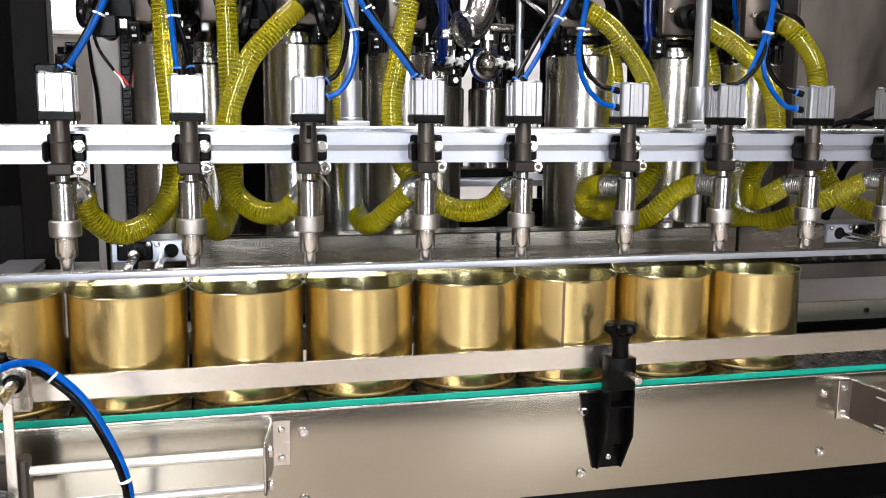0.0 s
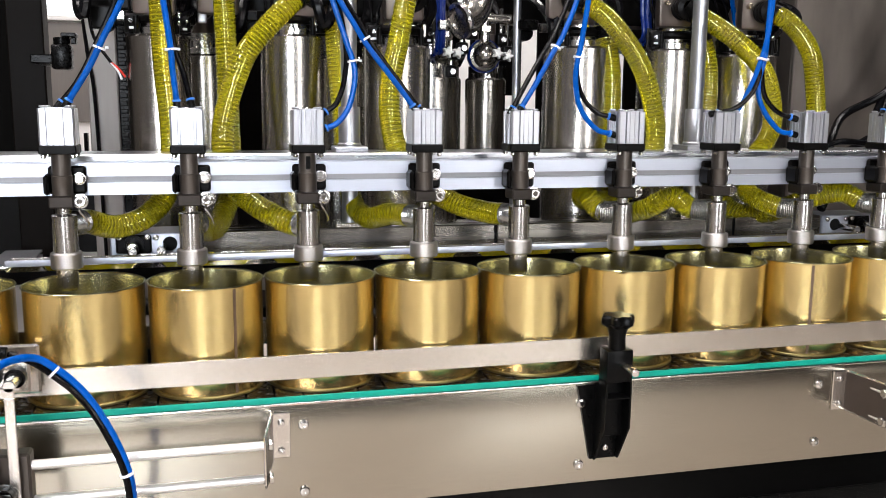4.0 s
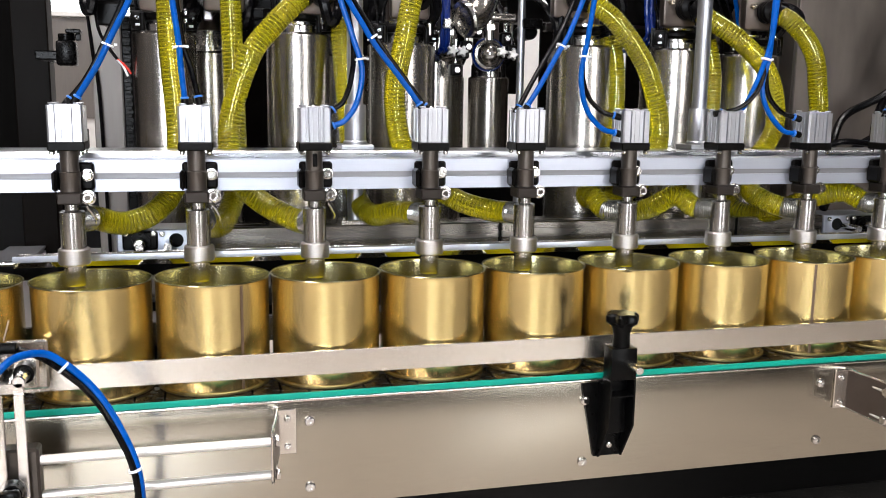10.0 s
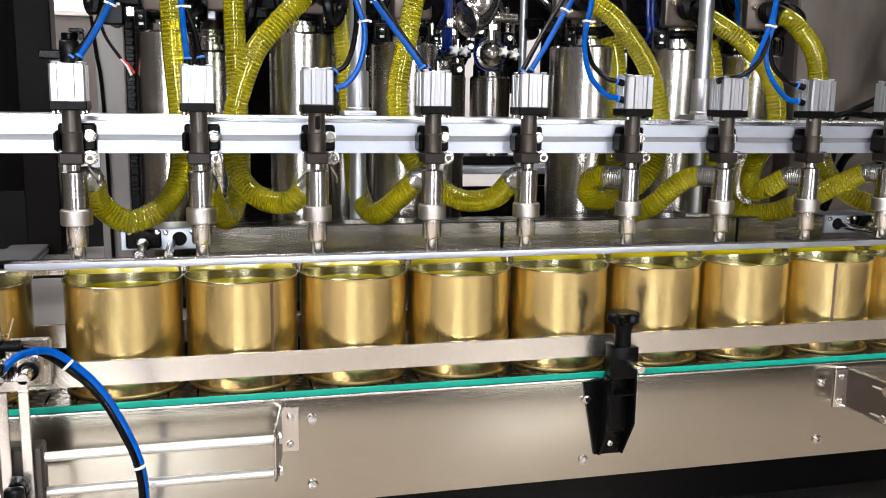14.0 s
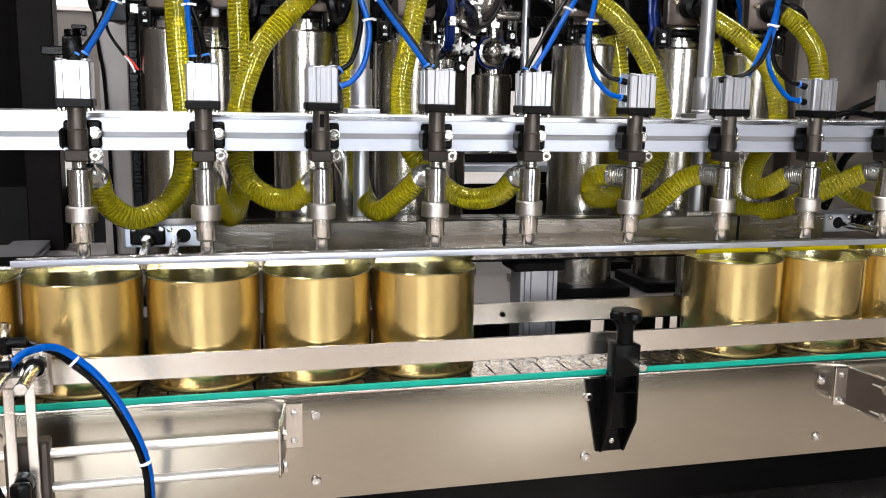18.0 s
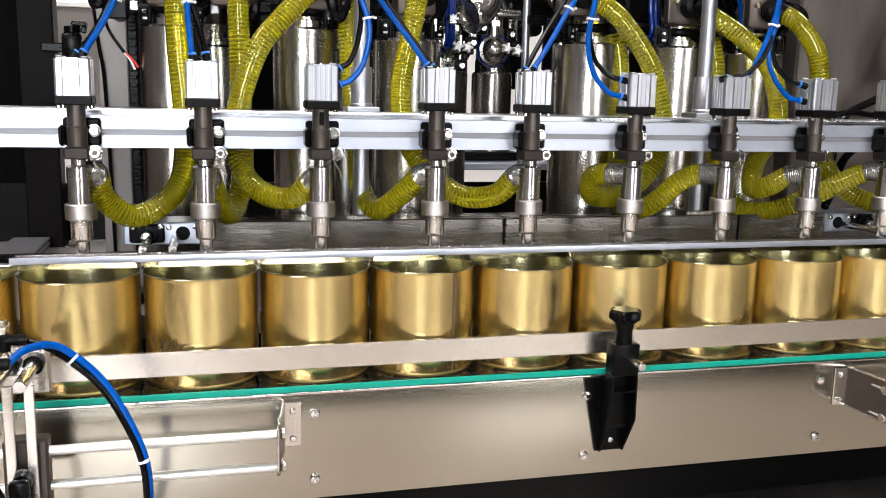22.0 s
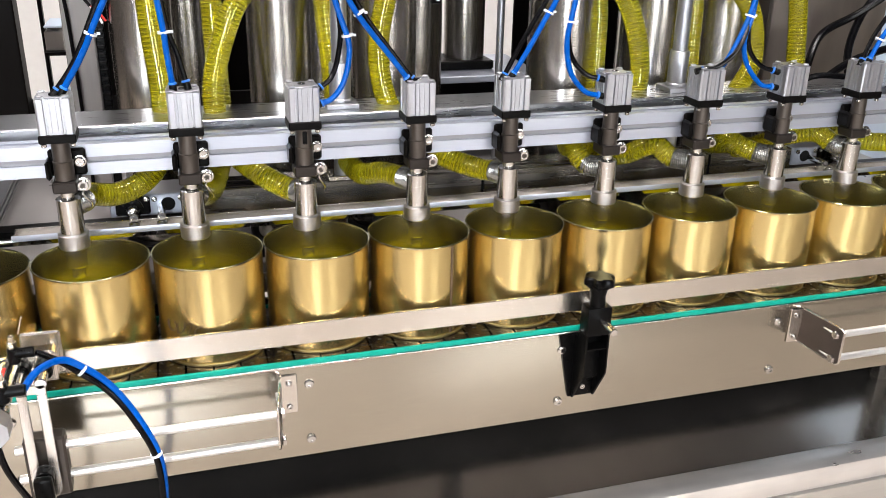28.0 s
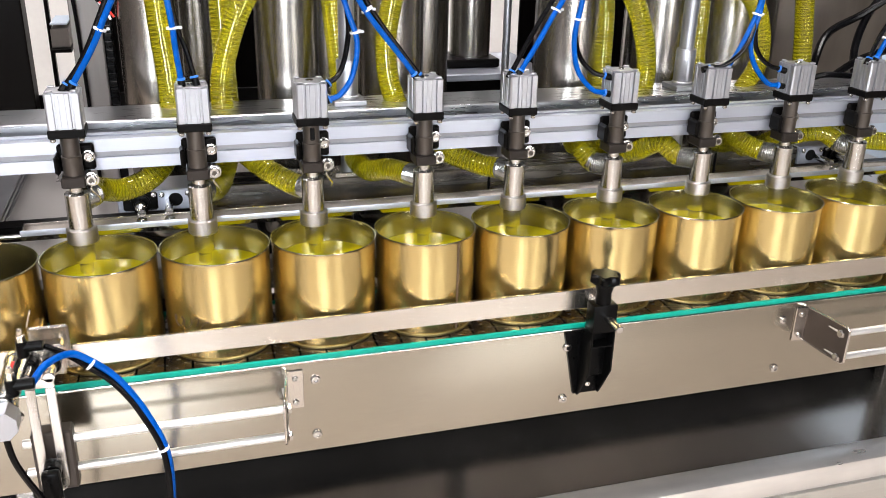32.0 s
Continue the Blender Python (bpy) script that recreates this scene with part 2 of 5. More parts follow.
def part(name, bm, mats, parent=None, label="", at=None):
    """Links a bmesh as one mesh object, under a thing or a part."""
    ob = new(name, mesh_of(bm, name, mats))
    if at is not None:
        ob.matrix_basis = at
    if parent is not None:
        ob.parent = parent
    if label:
        ob["label"] = label
    return ob


def share(name, me, parent, at):
    """One more object on a mesh that exists."""
    ob = new(name, me)
    ob.parent = parent
    ob.matrix_basis = at
    return ob


def thing(name, label, category, group="", at=None, kind=""):
    ob = new(name)
    ob.empty_display_size = 0.02
    if at is not None:
        ob.matrix_basis = at
    return tagged(ob, label, category, group, kind)


def box(bm, x0, x1, y0, y1, z0, z1, bev=0.0015, seg=1, mat=0):
    g = bmesh.ops.create_cube(bm, size=1.0, matrix=Matrix.LocRotScale(((x0 + x1) / 2, (y0 + y1) / 2, (z0 + z1) / 2), None, (abs(x1 - x0), abs(y1 - y0), abs(z1 - z0))))
    vs = g["verts"]
    fs = {f for v in vs for f in v.link_faces}
    for f in fs:
        f.material_index = mat
    if bev:
        es = list({e for v in vs for e in v.link_edges})
        r = bmesh.ops.bevel(bm, geom=es, offset=bev, segments=seg, affect="EDGES", profile=0.5)
        for f in r["faces"]:
            f.material_index = mat
    return bm


def boxb(*a, **k):
    return box(bmesh.new(), *a, **k)


AX = {"z": Matrix.Identity(4), "x": Matrix.Rotation(radians(90), 4, "Y"), "y": Matrix.Rotation(radians(-90), 4, "X")}


def lathe(bm, prof, seg=24, m=None, mat=0, closed=False):
    """Turns (radius, height) pairs round z; m places it."""
    m = m or Matrix.Identity(4)
    rings = []
    for r, z in prof:
        if r <= 1e-6:
            rings.append([bm.verts.new(m @ Vector((0, 0, z)))])
        else:
            rings.append([bm.verts.new(m @ Vector((r * math.cos(2 * math.pi * i / seg), r * math.sin(2 * math.pi * i / seg), z))) for i in range(seg)])
    pairs = list(zip(rings, rings[1:]))
    if closed:
        pairs.append((rings[-1], rings[0]))
    for a, b in pairs:
        if len(a) == 1 and len(b) == 1:
            continue
        for i in range(seg):
            j = (i + 1) % seg
            if len(a) == 1:
                f = bm.faces.new((a[0], b[i], b[j]))
            elif len(b) == 1:
                f = bm.faces.new((a[i], a[j], b[0]))
            else:
                f = bm.faces.new((a[i], a[j], b[j], b[i]))
            f.material_index = mat
    return bm


def rod(bm, p, r, length, axis="z", seg=20, bev=0.001, mat=0):
    """A cylinder with eased ends from p along an axis."""
    e = min(bev, r * 0.4, abs(length) * 0.4)
    s = 1 if length > 0 else -1
    lathe(bm, [(0, 0), (r - e, 0), (r, e * s), (r, length - e * s), (r - e, length), (0, length)], seg, Matrix.Translation(p) @ AX[axis], mat)
    return bm


def rodb(*a, **k):
    return rod(bmesh.new(), *a, **k)


def spline(pts, per=8):
    """A smooth line through points (Catmull-Rom)."""
    p = [Vector(q) for q in pts]
    p = [p[0] * 2 - p[1]] + p + [p[-1] * 2 - p[-2]]
    out = []
    for i in range(1, len(p) - 2):
        a, b, c, d = p[i - 1], p[i], p[i + 1], p[i + 2]
        for k in range(per):
            t = k / per
            out.append(0.5 * ((2 * b) + (c - a) * t + (2 * a - 5 * b + 4 * c - d) * t * t + (3 * b - a - 3 * c + d) * t ** 3))
    out.append(p[-2])
    return out


def even(line, n):
    """n + 1 points at even distances along a line."""
    d = [0.0]
    for a, b in zip(line, line[1:]):
        d.append(d[-1] + (b - a).length)
    out, j = [], 0
    for i in range(n + 1):
        s = d[-1] * i / n
        while j < len(d) - 2 and d[j + 1] < s:
            j += 1
        f = (s - d[j]) / max(1e-9, d[j + 1] - d[j])
        out.append(line[j].lerp(line[j + 1], f))
    return out


def frames_along(line):
    """Turning-free frames along a line: (place, side, up) lists."""
    t = [(line[min(i + 1, len(line) - 1)] - line[max(i - 1, 0)]).normalized() for i in range(len(line))]
    u = t[0].orthogonal().normalized()
    out = []
    for p, d in zip(line, t):
        u = (u - d * u.dot(d)).normalized()
        out.append((p, u, d.cross(u)))
    return out


def sweep(bm, line, r, seg=10, mat=0, cap=True):
    """A tube along a line; r is a number or one per point."""
    rs = r if isinstance(r, (list, tuple)) else [r] * len(line)
    rings = [[bm.verts.new(p + (u * math.cos(2 * math.pi * k / seg) + v * math.sin(2 * math.pi * k / seg)) * rr) for k in range(seg)] for (p, u, v), rr in zip(frames_along(line), rs)]
    for a, b in zip(rings, rings[1:]):
        for k in range(seg):
            bm.faces.new((a[k], a[(k + 1) % seg], b[(k + 1) % seg], b[k])).material_index = mat
    if cap:
        bm.faces.new(rings[0][::-1]).material_index = mat
        bm.faces.new(rings[-1]).material_index = mat
    return bm


def helix(bm, line, radius, wire, pitch, seg=5, steps=14):
    """A wire wound round a line."""
    n = max(2, round(sum((b - a).length for a, b in zip(line, line[1:])) / pitch))
    fine = even(line, n * steps)
    pts = [p + (u * math.cos(2 * math.pi * i / steps) + v * math.sin(2 * math.pi * i / steps)) * radius for i, (p, u, v) in enumerate(frames_along(fine))]
    return sweep(bm, pts, wire, seg)


def screw(bm, p, r, h, axis, sgn=1, mat=0):
    """A domed socket-head screw."""
    m = Matrix.Translation(p) @ AX[axis] @ (Matrix.Identity(4) if sgn > 0 else Matrix.Rotation(math.pi, 4, "X"))
    lathe(bm, [(r, 0), (r, h * 0.55), (r * 0.82, h * 0.9), (r * 0.45, h), (r * 0.42, h * 0.5), (0, h * 0.5)], 14, m, mat)
    return bm


def prism(bm, outline, t, m=None, mat=0):
    """A plate: an outline in its own xy plane, t thick along z."""
    m = m or Matrix.Identity(4)
    a = [bm.verts.new(m @ Vector((x, y, 0))) for x, y in outline]
    b = [bm.verts.new(m @ Vector((x, y, t))) for x, y in outline]
    n = len(outline)
    bm.faces.new(a[::-1]).material_index = mat
    bm.faces.new(b).material_index = mat
    for i in range(n):
        bm.faces.new((a[i], a[(i + 1) % n], b[(i + 1) % n], b[i])).material_index = mat
    return bm

# ---------------------------------------------------------------- the hall
def slab(name, mats, label, *dims):
    return tagged(part(name, boxb(*dims, bev=0), mats), label, kind="structure")


X0, X1, Y0, Y1 = -5.5, 7.0, -5.5, 5.2
slab("floor", FLOORM, "brownish grey epoxy factory floor", X0, X1, Y0, Y1, -0.1, 0)
slab("ceiling", CEILM, "near-black profiled sheet ceiling, out of view", X0, X1, Y0, Y1, CEIL, CEIL + 0.1)
slab("wall_north", PAINTW, "white painted hall wall", X0 - 0.2, X1 + 0.2, Y1, Y1 + 0.2, -0.1, CEIL + 0.1)
slab("wall_west", PAINTG, "hall wall with its dimness put into the grey", X0 - 0.2, X0, Y0, Y1, -0.1, CEIL + 0.1)
slab("wall_east", PAINTG, "hall wall with its dimness put into the grey", X1, X1 + 0.2, Y0, Y1, -0.1, CEIL + 0.1)


slab("wall_panel", GREYP, "grey sheet cladding on the white wall", -1.9, -0.5, Y1 - 0.02, Y1 - 0.003, 1.15, 1.80)
w = tagged(new("window_3"), "bright far window with a white frame", kind="structure")
for k in range(2):
    c0 = -1.30 + 0.52 * k
    f = bmesh.new()
    for d in ((c0, c0 + 0.515, 1.81, 1.84), (c0, c0 + 0.515, 2.60, 2.64), (c0, c0 + 0.03, 1.8402, 2.5998), (c0 + 0.485, c0 + 0.515, 1.8402, 2.5998)):
        box(f, d[0], d[1], Y1 - 0.05, Y1 - 0.003, d[2], d[3], 0.003)
    part("window_frame", f, PAINTW, w)
    part("pane", boxb(c0 + 0.031, c0 + 0.484, Y1 - 0.02, Y1 - 0.012, 1.841, 2.599, bev=0), FARGLASS, w)


def south_wall():
    bm = bmesh.new()
    spans = ((-1.7, -0.5), (1.8, 3.0))
    x = X0 - 0.2
    for a, b in spans:
        box(bm, x, a, Y0 - 0.2, Y0, -0.1, CEIL + 0.1, 0)
        box(bm, a, b, Y0 - 0.2, Y0, -0.1, 0.6, 0)
        box(bm, a, b, Y0 - 0.2, Y0, 3.4, CEIL + 0.1, 0)
        x = b
    box(bm, x, X1 + 0.2, Y0 - 0.2, Y0, -0.1, CEIL + 0.1, 0)
    tagged(part("wall_south", bm, PAINTG), "hall wall with window openings, its dimness put into the grey", kind="structure")
    for i, (a, b) in enumerate(spans):
        w = tagged(new("window_%d" % (i + 1)), "bright daylight window with a white frame", kind="structure")
        n = 4 if b - a > 2 else 2
        for k in range(n):
            c0, c1 = a + (b - a) * k / n, a + (b - a) * (k + 1) / n
            f = bmesh.new()
            for d in ((c0, c1, 0.6, 0.66), (c0, c1, 3.34, 3.4), (c0, c0 + 0.05, 0.66, 3.34), (c1 - 0.05, c1, 0.66, 3.34)):
                box(f, d[0], d[1], Y0 - 0.12, Y0 - 0.06, d[2], d[3], 0.004)
            part("window_frame", f, PAINTW, w)
            part("pane", boxb(c0 + 0.05, c1 - 0.05, Y0 - 0.10, Y0 - 0.09, 0.66, 3.34, bev=0), SKYGLASS, w)


south_wall()


def ceiling_light(lx, ly):
    t = thing("ceiling_light", "long white ceiling lamp with glowing diffuser", "lamp", "ceiling lamps", pose(lx, ly, CEIL))
    part("housing", boxb(-0.78, 0.78, -0.17, 0.17, -0.10, 0, bev=0.01), PAINTW, t)
    part("diffuser", boxb(-0.75, 0.75, -0.15, 0.15, -0.13, -0.102, bev=0.008), LAMP, t)
    return t


first = ceiling_light(LAMPS[0][0], LAMPS[0][1])
for lx, ly, watts in LAMPS[1:]:
    copy_thing(first, pose(lx, ly, CEIL))

# ---------------------------------------------------------------- machine base


def base_cabinet():
    t = thing("machine_base", "stainless machine base with a raised front rim", "machine base", at=pose(0, 0, 0))
    part("deck", boxb(-1.6, 2.3, 0.054, 1.25, 0.44, 0.49, bev=0.002), DECK, t, "dull stained stainless deck")
    # added near-black sheets stand for the dark under the pumps; gaps show bright backdrop
    part("rear_skirt", boxb(-1.6, 2.3, 0.322, 0.330, 0.4902, 0.5995, bev=0.001), BLACKMET, t, "near-black sheet added for the dark space under the pumps")
    part("rear_skirt", boxb(-1.6, 2.3, 0.322, 0.330, 0.80, 0.852, bev=0.001), BLACKMET, t, "near-black sheet added for the dark space under the pumps")
    part("rear_skirt", boxb(-1.6, 2.3, 0.322, 0.330, 0.8852, 0.9045, bev=0.001), BLACKMET, t, "near-black sheet added for the dark space under the pumps")
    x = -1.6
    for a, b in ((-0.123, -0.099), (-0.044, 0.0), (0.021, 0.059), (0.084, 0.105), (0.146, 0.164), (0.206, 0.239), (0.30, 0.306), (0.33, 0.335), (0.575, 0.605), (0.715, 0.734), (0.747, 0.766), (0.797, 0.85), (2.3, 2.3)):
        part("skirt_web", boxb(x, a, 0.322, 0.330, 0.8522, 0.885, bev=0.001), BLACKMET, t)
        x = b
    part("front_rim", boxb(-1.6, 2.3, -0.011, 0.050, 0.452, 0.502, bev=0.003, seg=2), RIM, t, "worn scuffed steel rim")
    part("front_panel", boxb(-1.6, 2.3, -0.008, 0.012, 0.12, 0.4495, bev=0.002), CABINET, t, "pale sheet steel front panel")
    part("lower_rail", boxb(-1.6, 2.3, -0.016, -0.0082, 0.424, 0.4485, bev=0.001), CABINET, t)
    part("back_panel", boxb(-1.6, 2.3, 1.22, 1.25, 0.12, 0.44, bev=0.002), CABINET, t)
    for x in (-1.5, -0.2, 1.0, 2.2):
        for y in (0.06, 1.18):
            part("foot", rodb((x, y, 0), 0.03, 0.12), BLACK, t)


base_cabinet()

# ---------------------------------------------------------------- conveyor


def conveyor():
    t = thing("conveyor", "stainless slat-chain conveyor with green wear strip", "conveyor")
    for y0, y1 in ((0.0, 0.004), (0.206, 0.210)):
        bm = boxb(-2.4, 3.2, y0, y1, 0.717, 0.8835, bev=0.0019, seg=3)
        s = -1 if y0 < 0.1 else 1
        inner = y1 if y0 < 0.1 else y0
        box(bm, -2.4, 3.2, min(inner, inner - s * 0.012), max(inner, inner - s * 0.012), 0.8810, 0.8835, 0)
        part("side_panel", bm, PANEL, t, "brushed steel side panel")
    part("panel_fold", rodb((-2.4, -0.0004, 0.8822), 0.0024, 5.6, "x", 12, bev=0), STEEL_V, t, "bright rounded panel edge")
    part("wear_strip", boxb(-2.4, 3.2, -0.0015, 0.0035, 0.8848, 0.8932, bev=0.001), GREEN, t, "green plastic wear strip")
    part("wear_strip", boxb(-2.4, 3.2, 0.2065, 0.2115, 0.8837, 0.8935, bev=0.001), GREEN, t, "green plastic wear strip")
    # bed coloured near black so that gaps between the plates look shaded
    part("chain_bed", boxb(-2.4, 3.2, 0.0125, 0.1975, 0.862, 0.8730, bev=0), GAPSHADE, t, "chain bed, black for the shade in the gaps")
    me = None
    for k in range(-5, 7):
        for z in (0.85, 0.748):
            x = 0.43 * k
            if me is None:
                ob = part("screw", screw(bmesh.new(), (0, 0, 0), 0.0078, 0.005, "y", -1), STEEL_V, t, "domed steel screw", pose(x, 0, z))
                me = ob.data
            else:
                share("screw", me, t, pose(x, 0, z))
    for x in (-1.9, 2.7):
        for y in (0.02, 0.19):
            part("leg", boxb(x - 0.02, x + 0.02, y - 0.02, y + 0.02, 0.0, 0.717, bev=0.002), STEEL, t)
    for x in (-0.9, 2.0):
        part("cross_beam", boxb(x - 0.02, x + 0.02, 0.005, 0.205, 0.72, 0.76, bev=0.002), DULL, t)
        part("support_post", boxb(x - 0.02, x + 0.02, 0.08, 0.13, 0.49, 0.72, bev=0.002), DULL, t)
    return t


conveyor()

PITCH_CHAIN = 0.0408


def chain():
    """The slat chain; it runs along x with the cans."""
    t = thing("slat_chain", "worn steel slat chain with dark joints", "conveyor chain")
    w = PITCH_CHAIN
    g = 0.0016
    bm = bmesh.new()
    out = [(g, 0.0), (w - g, 0.0), (w - g, 0.070), (w + 0.010, 0.076), (w + 0.010, 0.124), (w - g, 0.130), (w - g, 0.198), (g, 0.198), (g, 0.130), (0.010 + g * 2, 0.124), (0.010 + g * 2, 0.076), (g, 0.070)]
    prism(bm, out, 0.004, pose(0, 0, -0.004))
    bm.faces.ensure_lookup_table()
    me = mesh_of(bm, "chain_plate", CHAIN, False)
    for k in range(-120, 62):
        share("chain_plate", me, t, pose(k * w + 0.030, 0.0055, 0.8888))
    return t


slat_chain = chain()


def guide_rail(y0, y1, z0, z1, label):
    t = thing("guide_rail", label, "guide rail", "guide rails")
    for a, b in ((-2.3, -0.9985), (-0.9975, 1.7485), (1.7495, 3.1)):
        part("rail_section", boxb(a, b, y0, y1, z0, z1, bev=0.0008), STEEL, t)
    for a in (-0.998, 1.749):
        part("joint_plate", boxb(a - 0.04, a + 0.04, y1 + 0.0002, y1 + 0.003, z0 + 0.006, z1 - 0.006, bev=0.0005), STEEL, t)
    return t


front = guide_rail(0.008, 0.013, 0.916, 0.952, "flat brushed steel guide rail before the cans")
rear = guide_rail(0.205, 0.210, 0.919, 0.957, "flat brushed steel guide rail behind the cans")
for x in (-1.0, -0.02, 0.72, 1.6):
    bm = boxb(x - 0.012, x + 0.012, 0.2105, 0.250, 0.925, 0.95, bev=0.002)
    part("stay", bm, BLACKMET, rear)
    part("stay_post", boxb(x - 0.010, x + 0.010, 0.2122, 0.2180, 0.80, 0.9245, bev=0.001), STEEL, rear)
for x in (-0.6, 0.352, 1.1):
    part("bolt", rodb((x, 0.2050, 0.936), 0.005, -0.003, "y", 12), BLACKMET, rear)


def rail_clamp(x):
    """Black plastic clamp that carries the front rail: channel body, block, star knob and pin."""
    t = thing("rail_clamp", "black plastic rail clamp with a star knob", "rail clamp", "rail clamps", pose(x, 0, 0))
    bm = bmesh.new()
    side = [(-0.0035, 0.757), (-0.008, 0.757), (-0.045, 0.820), (-0.045, 0.8935), (-0.016, 0.8935), (-0.016, 0.880), (-0.0035, 0.880)]
    turn = Matrix(((0, 0, 1, 0), (1, 0, 0, 0), (0, 1, 0, 0), (0, 0, 0, 1)))
    for sx in (-0.021, 0.0180):
        prism(bm, side, 0.003, Matrix.Translation((sx, 0, 0)) @ turn)
    box(bm, -0.0178, 0.0178, -0.020, -0.0170, 0.80, 0.8935, 0.0005)
    box(bm, -0.0178, 0.0178, -0.044, -0.0205, 0.866, 0.869, 0.0005)
    part("channel", bm, BLACK, t, "black moulded channel with open front")
    part("back_plate", prism(bmesh.new(), [(-0.050, 0.879), (0.0215, 0.879), (0.0215, 0.757), (-0.026, 0.757)], 0.003, Matrix(((1, 0, 0, 0), (0, 0, -1, -0.0003), (0, 1, 0, 0), (0, 0, 0, 1)))), BLACK, t, "black tapered back plate")
    part("block", boxb(-0.0212, 0.0212, -0.0455, -0.0155, 0.8937, 0.944, bev=0.002, seg=2), BLACK, t, "square black block")
    part("rail_grip", rodb((0.0, -0.0153, 0.932), 0.006, 0.0230, "y", 12), STEEL_V, t)
    kn = bmesh.new()
    n = 48
    rings = []
    for z, k in ((0.0, 0.70), (0.006, 1.0), (0.015, 1.0), (0.019, 0.84)):
        rings.append([kn.verts.new(((0.0235 + 0.0035 * math.cos(6 * a)) * k * math.cos(a), (0.0235 + 0.0035 * math.cos(6 * a)) * k * math.sin(a) - 0.031, 0.978 + z)) for a in (2 * math.pi * i / n for i in range(n))])
    for a, b in zip(rings, rings[1:]):
        for i in range(n):
            kn.faces.new((a[i], a[(i + 1) % n], b[(i + 1) % n], b[i]))
    kn.faces.new(rings[0][::-1])
    kn.faces.new(rings[-1])
    lathe(kn, [(0.0135, 0.9443), (0.0125, 0.962), (0.0165, 0.980)], 20, Matrix.Translation((0, -0.031, 0)))
    part("star_knob", kn, BLACK, t, "black six-lobed knob")
    part("pin", rodb((0.003, -0.092, 0.9225), 0.0062, 0.0465, "y"), STEEL_V, t, "bare steel pin")
    s = bmesh.new()
    screw(s, (-0.001, -0.0036, 0.775), 0.0055, 0.004, "y", -1)
    part("screw", s, STEEL_V, t)
    return t


clamp = rail_clamp(0.473)
for x in (-1.45, 2.0):
    copy_thing(clamp, pose(x, 0, 0))


def side_bracket(x, sgn, rods_to):
    """Folded steel bracket on the side panel with two slots and two long rods."""
    t = thing("rod_bracket", "folded stainless bracket carrying two steel rods", "bracket", "rod brackets", pose(x, 0, 0))
    part("mount_flange", boxb(min(0, 0.026 * -sgn), max(0, 0.026 * -sgn), -0.0035, -0.0003, 0.803, 0.871, bev=0.001), STEEL, t)
    tilt = 0.014 * sgn
    bm = bmesh.new()
    arm = [(0.0, 0.803), (0.0, 0.871), (-0.087, 0.870), (-0.092, 0.865), (-0.092, 0.805), (-0.087, 0.800)]
    turn = Matrix(((tilt / -0.09, 0, 1, -0.0015), (1, 0, 0, -0.0038), (0, 1, 0, 0), (0, 0, 0, 1)))
    prism(bm, arm, 0.003, turn)
    # arm's steel is coloured dark for what it mirrors; the edge keeps plain steel
    part("arm", bm, CASTM, t, "thin steel arm plate, coloured dark for its reflections")
    lip = [turn @ Vector((u, v, 0.0015)) for u, v in arm[1:] + arm[:1]]
    part("arm_edge", sweep(bmesh.new(), lip, [0.0021] * len(lip), 8), STEEL, t, "bright rounded plate edge")
    for z in (0.856, 0.809):
        # solid pale bars; light through the open slots is put into their colour
        part("slot", boxb(-0.0023 + tilt * 0.6, 0.0023 + tilt * 0.6, -0.080, -0.026, z - 0.0016, z + 0.0016, bev=0.0006), ROD, t)
        b = bmesh.new()
        rod(b, (tilt * 0.9, -0.084, z), 0.0064, rods_to - x, "x", 16)
        part("rod", b, ROD, t, "bare steel rod")
        s = bmesh.new()
        rod(s, (tilt * 0.9 - 0.009 * (1 if rods_to > x else -1), -0.084, z), 0.008, 0.006 * (1 if rods_to > x else -1), "x", 6)
        part("nut", s, STEEL_V, t)
    for z in (0.857, 0.815):
        part("screw", screw(bmesh.new(), (-0.013 * sgn, -0.0036, z), 0.005, 0.004, "y", -1), STEEL_V, t)
    return t


side_bracket(-0.045, -1, -0.40)
side_bracket(0.911, 1, 1.45)

# ---------------------------------------------------------------- cans
CAN_R, CAN_H, CAN_Y, CAN_Z = 0.0823, 0.162, 0.103, 0.8890


def can_wall():
    bm = bmesh.new()
    r, h = CAN_R, CAN_H
    lathe(bm, [(r - 0.001, 0.0035), (r, 0.005), (r, 0.06), (r, 0.11), (r, h - 0.006), (r + 0.0004, h - 0.003), (r + 0.0016, h - 0.0004)], 64)
    return mesh_of(bm, "wall", GOLD)


def can_lining():
    bm = bmesh.new()
    r, h = CAN_R - 0.0006, CAN_H
    lathe(bm, [(0, 0.004), (r - 0.004, 0.004), (r, 0.008), (r, h - 0.005), (r + 0.0008, h - 0.001)], 64)
    return mesh_of(bm, "lining", TIN)


def can_rim():
    bm = bmesh.new()
    c = [(CAN_R + 0.0009 + 0.0013 * math.cos(a), CAN_H - 0.0006 + 0.0011 * math.sin(a)) for a in (2 * math.pi * k / 8 for k in range(8))]
    lathe(bm, c, 64, closed=True)
    return mesh_of(bm, "rim", TIN)


def can_foot():
    bm = bmesh.new()
    r = CAN_R
    lathe(bm, [(r - 0.004, 0.0002), (r + 0.0005, 0.0), (r + 0.0017, 0.0012), (r + 0.0017, 0.0036), (r + 0.0004, 0.0048), (r - 0.0006, 0.0052)], 64)
    return mesh_of(bm, "bottom_seam", BAND)


